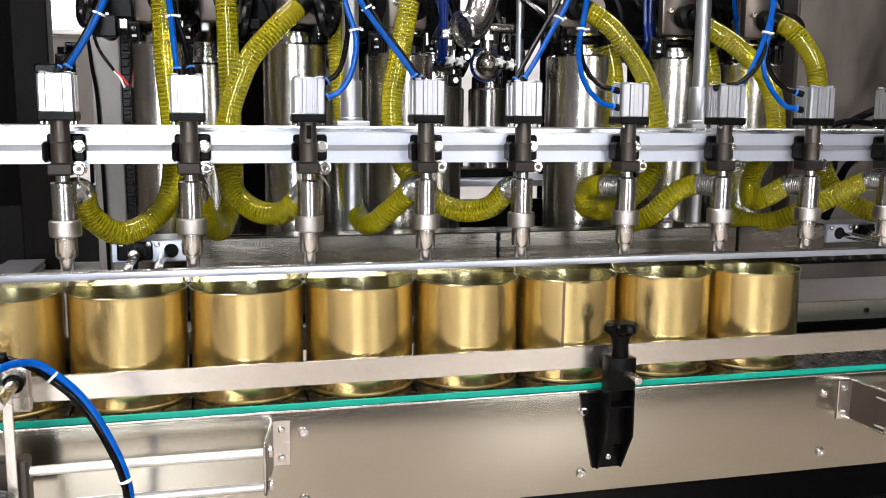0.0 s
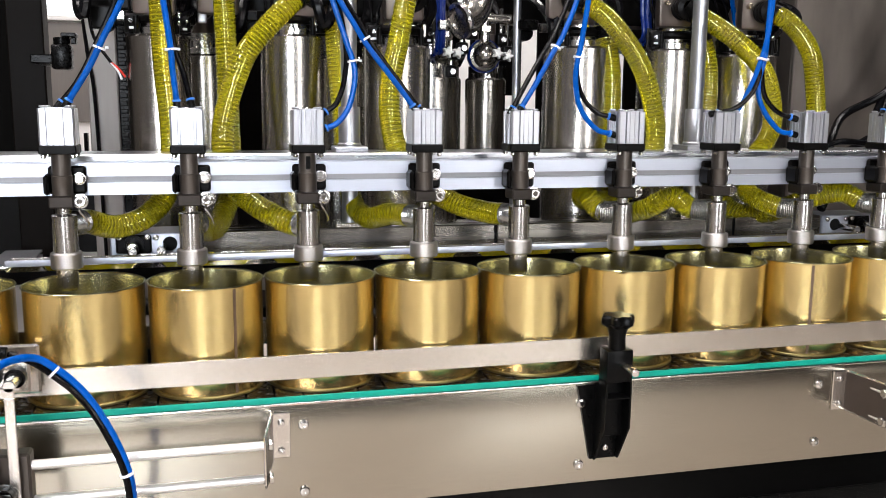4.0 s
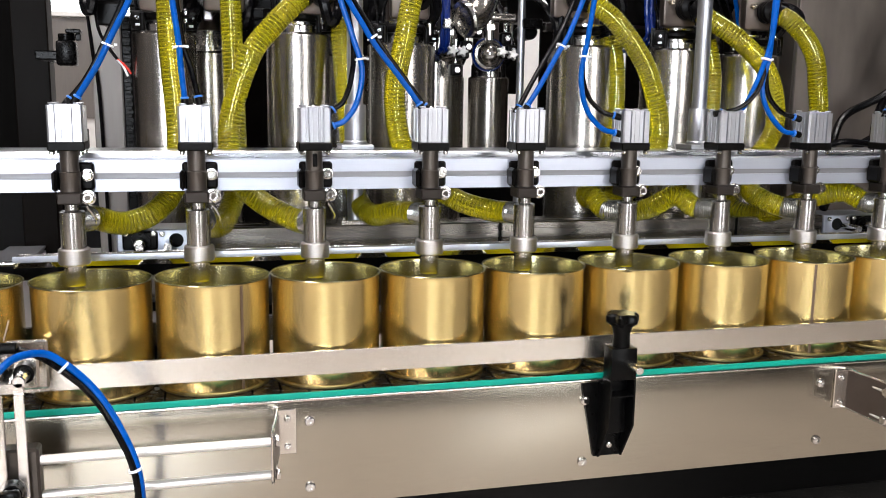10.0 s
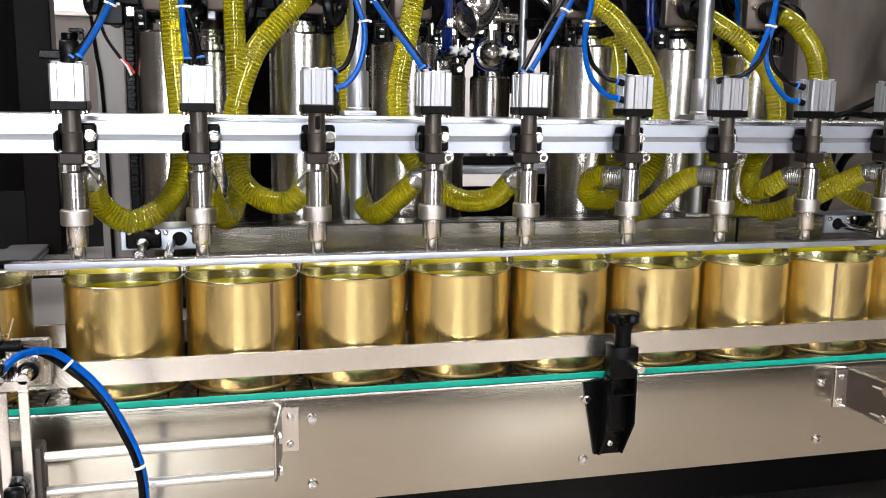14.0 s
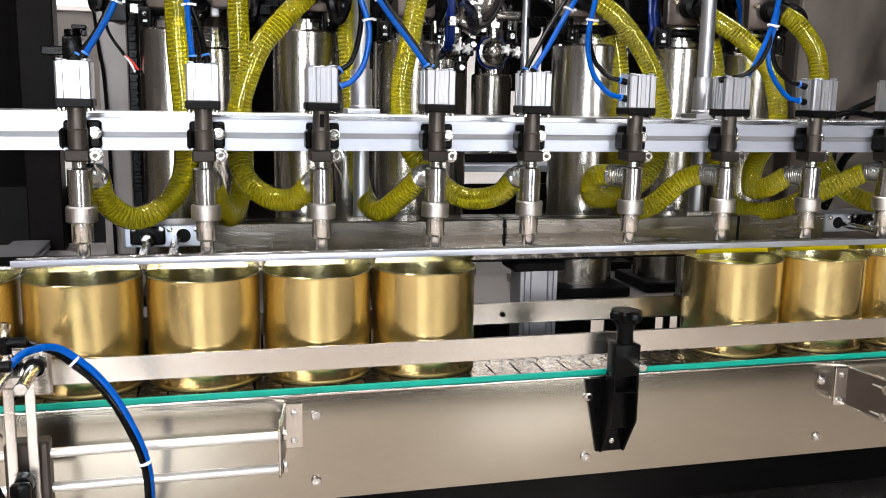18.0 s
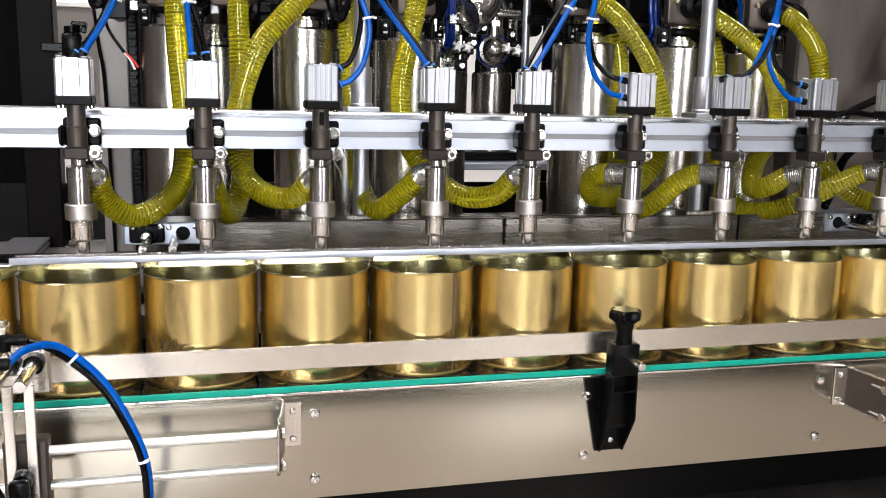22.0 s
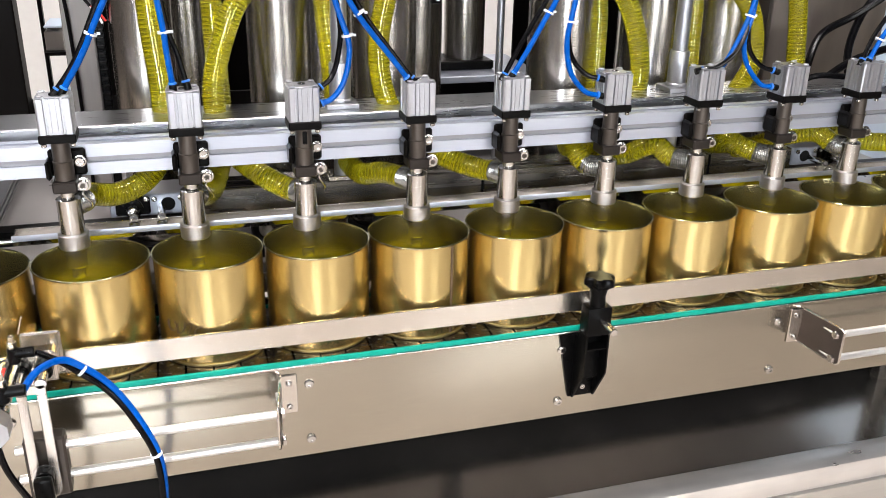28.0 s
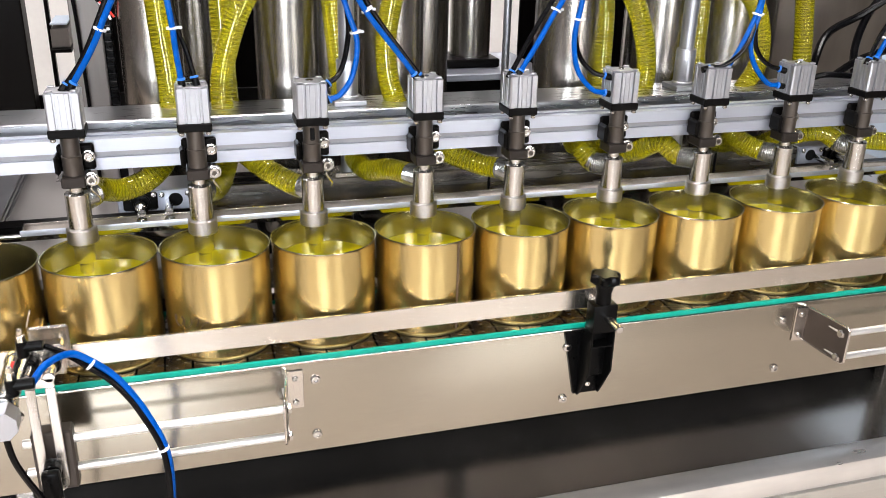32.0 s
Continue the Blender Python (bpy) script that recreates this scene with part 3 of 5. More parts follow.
def can_seam():
    bm = bmesh.new()
    a = 0.0022 / CAN_R
    vs = []
    for z in (0.0055, 0.05, 0.10, CAN_H - 0.003):
        vs.append([bm.verts.new(((CAN_R + 0.0004 * (1 - abs(k))) * math.sin(a * k), -(CAN_R + 0.00035) * math.cos(a * k), z)) for k in (-1, 0, 1)])
    for p, q in zip(vs, vs[1:]):
        for k in range(2):
            bm.faces.new((p[k], p[k + 1], q[k + 1], q[k]))
    return mesh_of(bm, "side_seam", SEAM)


def can_oil():
    """The liquid's surface, slightly wavy, on a shallow body."""
    bm = bmesh.new()
    r = CAN_R - 0.0014
    seg, rings = 48, []
    for k in range(1, 9):
        rr = r * k / 8
        rings.append([bm.verts.new((rr * math.cos(b), rr * math.sin(b), 0.0007 * noise.noise((rr * math.cos(b) * 40, rr * math.sin(b) * 40, 3.1)) + (0.0012 * math.cos(rr * 190) * max(0, 1 - rr / 0.06)))) for b in (2 * math.pi * i / seg for i in range(seg))])
    c = bm.verts.new((0, 0, 0.001))
    for i in range(seg):
        bm.faces.new((c, rings[0][i], rings[0][(i + 1) % seg]))
    for a, b in zip(rings, rings[1:]):
        for i in range(seg):
            bm.faces.new((a[i], b[i], b[(i + 1) % seg], a[(i + 1) % seg]))
    low = [bm.verts.new((v.co.x, v.co.y, -0.003)) for v in rings[-1]]
    for i in range(seg):
        bm.faces.new((rings[-1][i], low[i], low[(i + 1) % seg], rings[-1][(i + 1) % seg]))
    return mesh_of(bm, "oil", OIL)


CAN_MESHES = [("wall", can_wall(), ""), ("lining", can_lining(), "bare tin lining, yellow reflection of the oil put into its colour"), ("rim", can_rim(), ""), ("bottom_seam", can_foot(), "")]
SEAM_ME, OIL_ME = can_seam(), can_oil()


def can(x, seam, label, marked=False):
    t = thing("tin_can", label, "can", "open cans on the conveyor", pose(x, CAN_Y, CAN_Z))
    for name, me, lab in CAN_MESHES:
        ob = share(name, me, t, Matrix.Identity(4))
        if lab:
            ob["label"] = lab
    ob = share("side_seam", SEAM_ME, t, pose(0, 0, 0, 0, 0, seam))
    ob["label"] = "dark welded side seam"
    oil = share("oil", OIL_ME, t, pose(0, 0, 0.0008))
    oil["label"] = "yellow-green oil"
    if marked:
        bm = bmesh.new()
        for k, (a0, z0, w, c) in enumerate(((-57, 0.064, 14, 1.4), (-44, 0.062, 9, 0.9), (-36, 0.066, 12, 1.6), (-25, 0.060, 10, 0.8))):
            line = []
            for i in range(30):
                u = i / 29
                a = radians(a0 + w * u + 3.2 * math.cos(2 * math.pi * c * u))
                line.append(Vector(((CAN_R + 0.0003) * math.sin(a), -(CAN_R + 0.0003) * math.cos(a), z0 + 0.0085 * math.sin(2 * math.pi * c * u + k))))
            sweep(bm, line, 0.0007, 5)
        part("marker_scrawl", bm, INK, t, "illegible black marker scrawl")
    return t, oil


random.seed(11)
A0, A_PITCH, B0, B_PITCH = -0.3005, 0.1690, -0.3025, 0.1690
SEAM_A = {1: 29, 7: -22, 2: 195, 4: 200}
SEAM_B = {3: 25, 6: 175, 7: 160, 2: 215}
cans_a, cans_b = [], []
for i in range(10):
    cans_a.append(can(A0 + A_PITCH * i, SEAM_A.get(i, random.uniform(95, 265)), "open gold-lacquered tin can being filled with oil"))
for i in range(-3, 10):
    cans_b.append(can(B0 + B_PITCH * i, SEAM_B.get(i, random.uniform(95, 265)), "open gold-lacquered tin can marked with black scrawl" if i in (1, -1) else "open gold-lacquered tin can on the slat chain", i in (1, -1)))

# ---------------------------------------------------------------- drip tray (slides in y)


def drip_tray():
    """Origin: lower front edge of the lip."""
    t = thing("drip_tray", "long polished steel drip tray with bright front lip", "drip tray", at=pose(0, 0.078, 1.059))
    xa, xb = -0.415, 1.45
    part("front_face", prism(bmesh.new(), [(0.0, 0.0088), (0.0014, 0.0088), (0.0080, 0.0), (0.0066, 0.0)], xb - xa, Matrix(((0, 0, 1, xa), (1, 0, 0, 0), (0, 1, 0, 0), (0, 0, 0, 1)))), MIRROR, t, "mirror-polished slanting front face")
    part("lip", boxb(xa, xb, -0.0006, 0.0014, 0.0090, 0.0185, bev=0.0006, seg=2), ALU, t, "bright folded lip")
    part("pan", boxb(xa, xb, 0.0082, 0.041, 0.0, 0.002, bev=0), ROD, t, "shallow pan")
    part("back_wall", boxb(xa, xb, 0.0412, 0.0432, 0.0, 0.0150, bev=0.0005), STEEL, t)
    for x in (xa, xb - 0.002):
        part("end_wall", boxb(x, x + 0.002, 0.0085, 0.041, 0.0022, 0.0145, bev=0), STEEL, t)
    part("end_pin", rodb((xa - 0.03, 0.012, 0.006), 0.004, 0.03, "x", 12), STEEL_V, t)
    for x in (-0.240, -0.198, 1.062, 1.104):
        part("push_rod", rodb((x, 0.0300, 0.0216), 0.0065, 0.235, "y", 16), STEEL_V, t, "bare steel push rod")
        part("dome_nut", screw(bmesh.new(), (x, 0.0205, 0.002), 0.009, 0.016, "z"), STEEL_V, t)
    return t


tray = drip_tray()
# ---------------------------------------------------------------- rear beam with slide blocks


def rear_beam():
    t = thing("rear_beam", "brushed steel box beam behind the drip tray", "beam")
    for a, b in ((-0.1565, 0.359), (0.363, 0.828), (0.832, 1.018)):
        part("beam_section", boxb(a, b, 0.235, 0.305, 1.045, 1.102, bev=0.002), REARBEAM, t)
    part("sub_beam", boxb(-0.5, 1.5, 0.262, 0.30, 1.02, 1.0448, bev=0.002), BLACKMET, t, "black sub-beam")
    for x in (-0.50, 1.42):
        part("beam_post", boxb(x - 0.015, x + 0.015, 0.265, 0.295, 0.49, 1.019, bev=0.002), STEEL, t)
    for x in (0.106, 0.744):
        part("column", rodb((x, 0.278, 0.929), 0.0145, 0.091), STEEL_V, t, "round steel column")
    for x in (0.361, 0.830):
        part("joint_gasket", boxb(x - 0.0018, x + 0.0018, 0.236, 0.304, 1.046, 1.101, bev=0), BLACK, t)
    return t


rear_beam()
t = thing("lift_column", "ribbed aluminium lifting column with a black head plate", "lift column")
o = [(0.404, 0.263)]
for g in (0.412, 0.424, 0.457, 0.468):
    o += [(g - 0.0016, 0.263), (g - 0.0008, 0.2675), (g + 0.0008, 0.2675), (g + 0.0016, 0.263)]
o += [(0.476, 0.263), (0.476, 0.318), (0.404, 0.318)]
part("profile", prism(bmesh.new(), o, 0.2499, Matrix.Translation((0, 0, 0.75))), ALU_V, t, "grooved aluminium profile")
part("mount_plate", boxb(0.395, 0.485, 0.3182, 0.3222, 0.752, 0.86, bev=0.001), BLACKMET, t)
part("head_plate", boxb(0.388, 0.490, 0.258, 0.330, 1.0001, 1.019, bev=0.004), BLACKMET, t, "black head plate")


def slide_block(x0, x1, flip=False):
    t = thing("slide_block", "pale aluminium slide block with black bearing", "slide block", "slide blocks", pose(x0, 0.234, 1.066))
    w = x1 - x0
    part("block", boxb(0, w, 0.0, 0.075, 0, 0.036, bev=0.002), ALU, t, "machined aluminium block")
    cx = 0.036 if not flip else w - 0.036
    bx = 0.091 if not flip else w - 0.091
    part("bearing_flange", boxb(cx - 0.027, cx + 0.027, -0.004, -0.0003, 0.004, 0.034, bev=0.003), BLACKMET, t, "black bearing flange")
    b = bmesh.new()
    lathe(b, [(0.016, 0), (0.016, 0.006), (0.011, 0.006), (0.011, 0.0)], 20, Matrix.Translation((cx, -0.0042, 0.017)) @ AX["y"] @ Matrix.Rotation(math.pi, 4, "X"))
    part("bearing", b, BLACK, t)
    part("guide_pin", rodb((cx, -0.030, 0.017), 0.008, 0.026, "y", 16), STEEL_V, t, "bright steel guide pin")
    # solid disc; the inner shade of the bore is put into its colour
    part("bore", rodb((bx, 0.004, 0.018), 0.012, -0.0046, "y"), GAPSHADE, t, "solid disc, black for the shade in a bore")
    for x, z in ((cx - 0.021, 0.030), (cx + 0.021, 0.030), (bx - 0.021, 0.029), (bx + 0.020, 0.029)):
        part("screw", screw(bmesh.new(), (x, -0.0042, z), 0.0045, 0.003, "y", -1), STEEL_V, t)
    return t


slide_block(-0.278, -0.158)
slide_block(1.020, 1.140, True)

# ---------------------------------------------------------------- lifting bar and nozzles (drawn in the raised place, z = 0 there)
UP = 0.054


def lifting_bar():
    t = thing("lifting_bar", "aluminium profile and steel beam carrying the nozzles", "lifting beam", at=pose(0, 0, 0))
    # slotted profile, swept along x
    y0, z0, h, d = 0.124, 1.229, 0.046, 0.040
    o = [(0, 0), (0, 0.018), (0.014, 0.018), (0.014, 0.027), (0, 0.027), (0, h), (0.015, h), (0.015, h - 0.005), (0.025, h - 0.005), (0.025, h), (d, h), (d, 0)]
    bm = bmesh.new()
    prism(bm, [(y, z) for y, z in o], 2.30, Matrix(((0, 0, 1, -0.72), (1, 0, 0, y0), (0, 1, 0, z0), (0, 0, 0, 1))))
    part("aluminium_profile", bm, ALU, t, "slotted anodised aluminium profile")
    part("slot_strip", boxb(-0.719, 1.579, y0 + 0.006, y0 + 0.0138, z0 + 0.0182, z0 + 0.0268, bev=0), SLOT, t, "grey slot cover strip")
    part("carrier_beam", boxb(-0.70, 1.30, 0.198, 0.300, 1.243, 1.283, bev=0.002), BEAM, t, "brushed steel carrier beam")
    for x in (-0.45, 0.3, 1.0):
        part("spacer", boxb(x - 0.02, x + 0.02, 0.1645, 0.1975, 1.24, 1.27, bev=0.001), BLACKMET, t)
    for x in (0.106, 0.744):
        b = bmesh.new()
        lathe(b, [(0.0145, 0), (0.020, 0), (0.020, 0.004), (0.018, 0.006), (0.018, 0.063), (0.017, 0.065), (0.0145, 0.065)], 24, Matrix.Translation((x, 0.25, 1.292)))
        s = part("guide_sleeve", b, SHAFT, t, "grey steel guide sleeve")
        part("sleeve_flange", boxb(x - 0.027, x + 0.027, 0.222, 0.278, 1.2832, 1.2915, bev=0.001), SHAFT, s)
    c = bmesh.new()
    sweep(c, spline([(1.02, 0.26, 1.284), (1.06, 0.25, 1.297), (1.12, 0.25, 1.293), (1.2, 0.26, 1.285)], 6), 0.006, 8)
    part("cable_end", c, RUBBER, t)
    return t


bar = lifting_bar()
for x in (0.106, 0.744):
    g = thing("guide_shaft", "vertical steel guide shaft on a square foot", "guide shaft", "guide shafts", pose(x, 0.25, 0))
    part("shaft", rodb((0, 0, 1.110), 0.0135, 0.9), SHAFT, g)
    part("foot_flange", boxb(-0.026, 0.026, -0.016, 0.03, 1.1022, 1.110, bev=0.001), STEEL, g)
g = thing("support_rod", "thin steel rod standing among the pumps", "rod", at=pose(0.481, 0.50, 0))
part("shaft", rodb((0, 0, 0.945), 0.0078, 1.15), SHAFT, g)
part("rod_seat", boxb(-0.018, 0.018, -0.018, 0.018, 0.9285, 0.9448, bev=0.001), STEEL, g)

TIP = 1.079


def nozzle_body():
    """A filling valve, origin at the tip's end, axis along z."""
    def z(a):
        return a - TIP
    t = thing("filling_nozzle", "stainless filling nozzle with square aluminium air cylinder", "filling nozzle", "filling nozzles")
    hw = 0.0232
    # ribbed square cylinder body
    o = []
    for k in range(4):
        c, sn = (1, 0, -1, 0)[k], (0, 1, 0, -1)[k]
        side = [(-0.0232, -hw + 0.002), (-0.0205, -hw)]
        for g, w, d in ((-0.0110, 0.0022, 0.0032), (-0.0040, 0.0008, 0.0008), (0.0040, 0.0008, 0.0008), (0.0110, 0.0022, 0.0032)):
            side += [(g - w, -hw), (g - w * 0.6, -hw + d), (g + w * 0.6, -hw + d), (g + w, -hw)]
        side += [(0.0205, -hw)]
        o += [(u * c - v * sn, u * sn + v * c) for u, v in side]
    ang = o
    bm = bmesh.new()
    prism(bm, ang, 0.050, Matrix.Translation((0, 0, z(1.303))))
    cyl = part("air_cylinder", bm, ALU_V, t, "ribbed aluminium air cylinder")
    part("end_cap", boxb(-0.0195, 0.0195, -0.0195, 0.0195, z(1.3532), z(1.3545), bev=0.0005), ALU_V, cyl)
    for sx in (-0.0165, 0.0165):
        for sy in (-0.0165, 0.0165):
            part("corner_boss", rodb((sx, sy, z(1.35455)), 0.0052, 0.0024, "z", 14), ALU_V, cyl)
    part("port_plug", rodb((0.0, 0.0, z(1.35455)), 0.0060, 0.0018), STEEL_V, cyl)
    part("mount_plate", boxb(-0.0245, 0.0245, -0.0245, 0.0245, z(1.2905), z(1.3027), bev=0.0015), BLACKMET, t, "black square mounting plate")
    for sx in (-0.019, 0.019):
        for sy in (-0.019, 0.019):
            part("bolt", rodb((sx, sy, z(1.2903)), 0.0038, -0.0055, "z", 10), STEEL_V, t)
    b = bmesh.new()
    lathe(b, [(0, 1.2902), (0.0127, 1.2902), (0.0127, 1.2605), (0.0133, 1.2600), (0.0141, 1.2595), (0.0141, 1.2585), (0.0139, 1.2578), (0.0139, 1.2322), (0, 1.2322)], 24, Matrix.Translation((0, 0, -TIP)))
    part("spindle_housing", b, BRONZE, t, "dark anodised spindle housing")
    # slot is a solid bar, black for the shade inside it
    slot = part("window_slot", boxb(-0.0035, 0.0035, -0.0131, -0.0120, z(1.266), z(1.286), bev=0.0015), GAPSHADE, t)
    slot.matrix_basis = pose(0, 0, 0, 0, 0, 180)
    c = bmesh.new()
    box(c, -0.0172, 0.0158, -0.0165, 0.0225, z(1.2150), z(1.2318), 0.002)
    box(c, 0.0162, 0.0215, -0.0005, 0.0222, z(1.2158), z(1.2312), 0.0012)
    clampb = part("clamp", c, CLAMPM, t, "dark anodised split clamp")
    part("clamp_bracket", boxb(-0.024, -0.0165, -0.010, 0.0235, z(1.2322), z(1.262), bev=0.004), BLACKMET, t, "black clamp bracket")
    part("clamp_plate", boxb(-0.021, 0.0295, 0.0145, 0.0235, z(1.2325), z(1.272), bev=0.003), BLACKMET, t)
    s = bmesh.new()
    lathe(s, [(0, 0.004), (0.0042, 0.004), (0.0042, 0.0), (0.0068, 0.0), (0.0080, 0.0016), (0.0080, 0.0075), (0.0104, 0.0078), (0.0104, 0.0095), (0, 0.0095)], 22, Matrix.Translation((0.0230, -0.0105, z(1.2235))) @ AX["y"])
    cs = part("clamp_screw", s, STEEL_V, clampb, "bright socket screw")
    # dark hex plug; the shade inside the socket is put into its colour
    part("socket_recess", rodb((0.0230, -0.0101, z(1.2235)), 0.0036, 0.0034, "y", 6, bev=0), BRONZE, cs)
    s = bmesh.new()
    lathe(s, [(0, 0.003), (0.0034, 0.003), (0.0034, 0.0), (0.0058, 0.0), (0.0070, 0.0014), (0.0070, 0.006), (0.0088, 0.0062), (0.0088, 0.008), (0, 0.008)], 20, Matrix.Translation((0.0212, 0.0062, z(1.254))) @ AX["y"])
    part("side_screw", s, STEEL_V, clampb)
    part("stem", rodb((0, 0, z(1.2052)), 0.0100, 0.0098), STEEL_V, t)
    b = bmesh.new()
    lathe(b, [(0, 1.2050), (0.0155, 1.2050), (0.0172, 1.2035), (0.0172, 1.153), (0.0172, 1.1515), (0, 1.1515)], 28, Matrix.Translation((0, 0, -TIP)))
    part("valve_body", b, STEEL_V, t, "turned stainless valve body")
    b = bmesh.new()
    lathe(b, [(0, 1.1513), (0.0200, 1.1513), (0.0218, 1.1495), (0.0218, 1.1300), (0.0205, 1.1282), (0, 1.1282)], 28, Matrix.Translation((0, 0, -TIP)))
    part("collar_nut", b, KNURL, t, "knurled stainless collar nut")
    b = bmesh.new()
    lathe(b, [(0, 1.1280), (0.0150, 1.1280), (0.0150, 1.101), (0.0136, 1.0975), (0.0098, 1.0965), (0.0098, 1.081), (0.0088, 1.0795), (0.006, 1.0795), (0.006, 1.09), (0, 1.09)], 24, Matrix.Translation((0, 0, -TIP)))
    part("spout", b, SPOUT, t, "stepped stainless spout")
    return t


NOZZLE_X = [-0.321, -0.149, 0.021, 0.200, 0.356, 0.535, 0.708, 0.876, 1.036, 1.205]
NY = 0.100
proto = nozzle_body()
proto.matrix_basis = pose(NOZZLE_X[0], NY, TIP)
nozzles = [proto] + [copy_thing(proto, pose(x, NY, TIP)) for x in NOZZLE_X[1:]]
for ob in nozzles[2].children:
    if ob.name.startswith("window_slot"):
        ob.matrix_basis = Matrix.Identity(4)
for n in nozzles[:3]:
    wire = spline([(0.0235, -0.002, 0.140), (0.021, -0.004, 0.131), (0.026, -0.001, 0.122), (0.031, 0.004, 0.113), (0.030, 0.010, 0.107)], 6)
    part("retaining_wire", sweep(bmesh.new(), wire, 0.0016, 8), STEEL_V, n, "bent steel retaining wire")


def air_tubes(i, blue, black, ties=()):
    """Blue and black air lines; points are measured from the nozzle's tip."""
    n = nozzles[i]
    for pts, mat, lab in ((blue, BLUE, "blue plastic air tube"), (black, RUBBER, "black plastic air tube")):
        if pts:
            line = spline([Vector(p) - Vector((NOZZLE_X[i], NY, TIP)) for p in pts], 10)
            part("air_tube", sweep(bmesh.new(), line, 0.0042 if mat is BLUE else 0.0040, 10), mat, n, lab)
            d = (line[1] - line[0]).normalized()
            f = part("push_fitting", sweep(bmesh.new(), [line[0] - d * 0.010, line[0] - d * 0.001, line[0] + d * 0.0015], [0.0056, 0.0056, 0.0050], 12), BLACK, n, "black push-in fitting")
            part("release_ring", sweep(bmesh.new(), [line[0] + d * 0.0016, line[0] + d * 0.0030, line[0] + d * 0.0045], [0.0060, 0.0064, 0.0052], 14), BLUECAP, f, "blue release ring")
    for p, d in ties:
        q = Vector(p) - Vector((NOZZLE_X[i], NY, TIP))
        w = Vector(d).normalized()
        b = bmesh.new()
        sweep(b, [q - w * 0.0015, q + w * 0.0015], 0.0088, 14)
        box(b, q.x + 0.008, q.x + 0.0125, q.y - 0.002, q.y + 0.001, q.z - 0.0015, q.z + 0.002, 0.0005)
        part("cable_tie", b, TIE, n, "white cable tie")


air_tubes(0, [(-0.306, 0.092, 1.362), (-0.278, 0.09, 1.406), (-0.258, 0.09, 1.445), (-0.22, 0.10, 1.53), (-0.20, 0.12, 1.66)], [(-0.316, 0.095, 1.360), (-0.292, 0.10, 1.392), (-0.268, 0.10, 1.438), (-0.23, 0.11, 1.53), (-0.21, 0.13, 1.66)], [((-0.262, 0.094, 1.436), (0.4, 0, 1))])
air_tubes(1, [(-0.162, 0.092, 1.362), (-0.166, 0.09, 1.41), (-0.168, 0.09, 1.444), (-0.178, 0.10, 1.53), (-0.19, 0.12, 1.66)], [(-0.143, 0.095, 1.364), (-0.152, 0.10, 1.405), (-0.163, 0.10, 1.444), (-0.172, 0.11, 1.53), (-0.18, 0.13, 1.66)], [((-0.167, 0.094, 1.436), (-0.1, 0, 1))])
air_tubes(2, [(0.047, 0.090, 1.326), (0.066, 0.088, 1.335), (0.084, 0.088, 1.362), (0.092, 0.09, 1.41), (0.078, 0.095, 1.46), (0.05, 0.10, 1.55), (0.03, 0.12, 1.66)], [(0.047, 0.095, 1.349), (0.066, 0.098, 1.364), (0.078, 0.10, 1.40), (0.080, 0.10, 1.45), (0.062, 0.11, 1.55), (0.04, 0.13, 1.66)], [((0.0905, 0.093, 1.425), (-0.2, 0, 1))])
air_tubes(3, [(0.181, 0.090, 1.358), (0.155, 0.09, 1.392), (0.118, 0.09, 1.438), (0.095, 0.09, 1.472), (0.06, 0.10, 1.54), (0.04, 0.12, 1.66)], [(0.190, 0.095, 1.356), (0.165, 0.098, 1.389), (0.128, 0.10, 1.438), (0.104, 0.10, 1.475), (0.07, 0.11, 1.54), (0.05, 0.13, 1.66)], [((0.108, 0.093, 1.457), (-0.6, 0, 1))])
air_tubes(4, [(0.352, 0.090, 1.358), (0.375, 0.09, 1.395), (0.400, 0.09, 1.44), (0.42, 0.09, 1.475), (0.45, 0.10, 1.55), (0.47, 0.12, 1.66)], [(0.340, 0.096, 1.356), (0.362, 0.098, 1.396), (0.388, 0.10, 1.44), (0.41, 0.10, 1.478), (0.44, 0.11, 1.55), (0.46, 0.13, 1.66)], [((0.408, 0.094, 1.452), (0.5, 0, 1))])
air_tubes(5, [(0.505, 0.090, 1.318), (0.478, 0.088, 1.326), (0.450, 0.088, 1.358), (0.441, 0.09, 1.408), (0.450, 0.09, 1.467), (0.465, 0.10, 1.55), (0.48, 0.12, 1.66)], [(0.505, 0.095, 1.345), (0.482, 0.098, 1.352), (0.457, 0.10, 1.378), (0.447, 0.10, 1.42), (0.455, 0.10, 1.467), (0.47, 0.11, 1.55), (0.49, 0.13, 1.66)], [((0.4465, 0.093, 1.437), (0.15, 0, 1))])
air_tubes(6, [(0.728, 0.092, 1.351), (0.745, 0.092, 1.378), (0.762, 0.09, 1.42), (0.777, 0.09, 1.472), (0.79, 0.10, 1.55), (0.80, 0.12, 1.66)], [(0.690, 0.090, 1.352), (0.722, 0.085, 1.360), (0.752, 0.085, 1.385), (0.770, 0.09, 1.426), (0.785, 0.10, 1.48), (0.80, 0.11, 1.55), (0.81, 0.13, 1.66)], [((0.769, 0.088, 1.44), (0.3, 0, 1))])
air_tubes(7, [(0.836, 0.090, 1.318), (0.808, 0.088, 1.325), (0.776, 0.088, 1.360), (0.766, 0.09, 1.400), (0.776, 0.09, 1.45), (0.786, 0.10, 1.55), (0.80, 0.12, 1.66)], [(0.838, 0.095, 1.345), (0.812, 0.098, 1.354), (0.786, 0.10, 1.382), (0.778, 0.10, 1.43), (0.79, 0.11, 1.50), (0.81, 0.13, 1.66)], [])
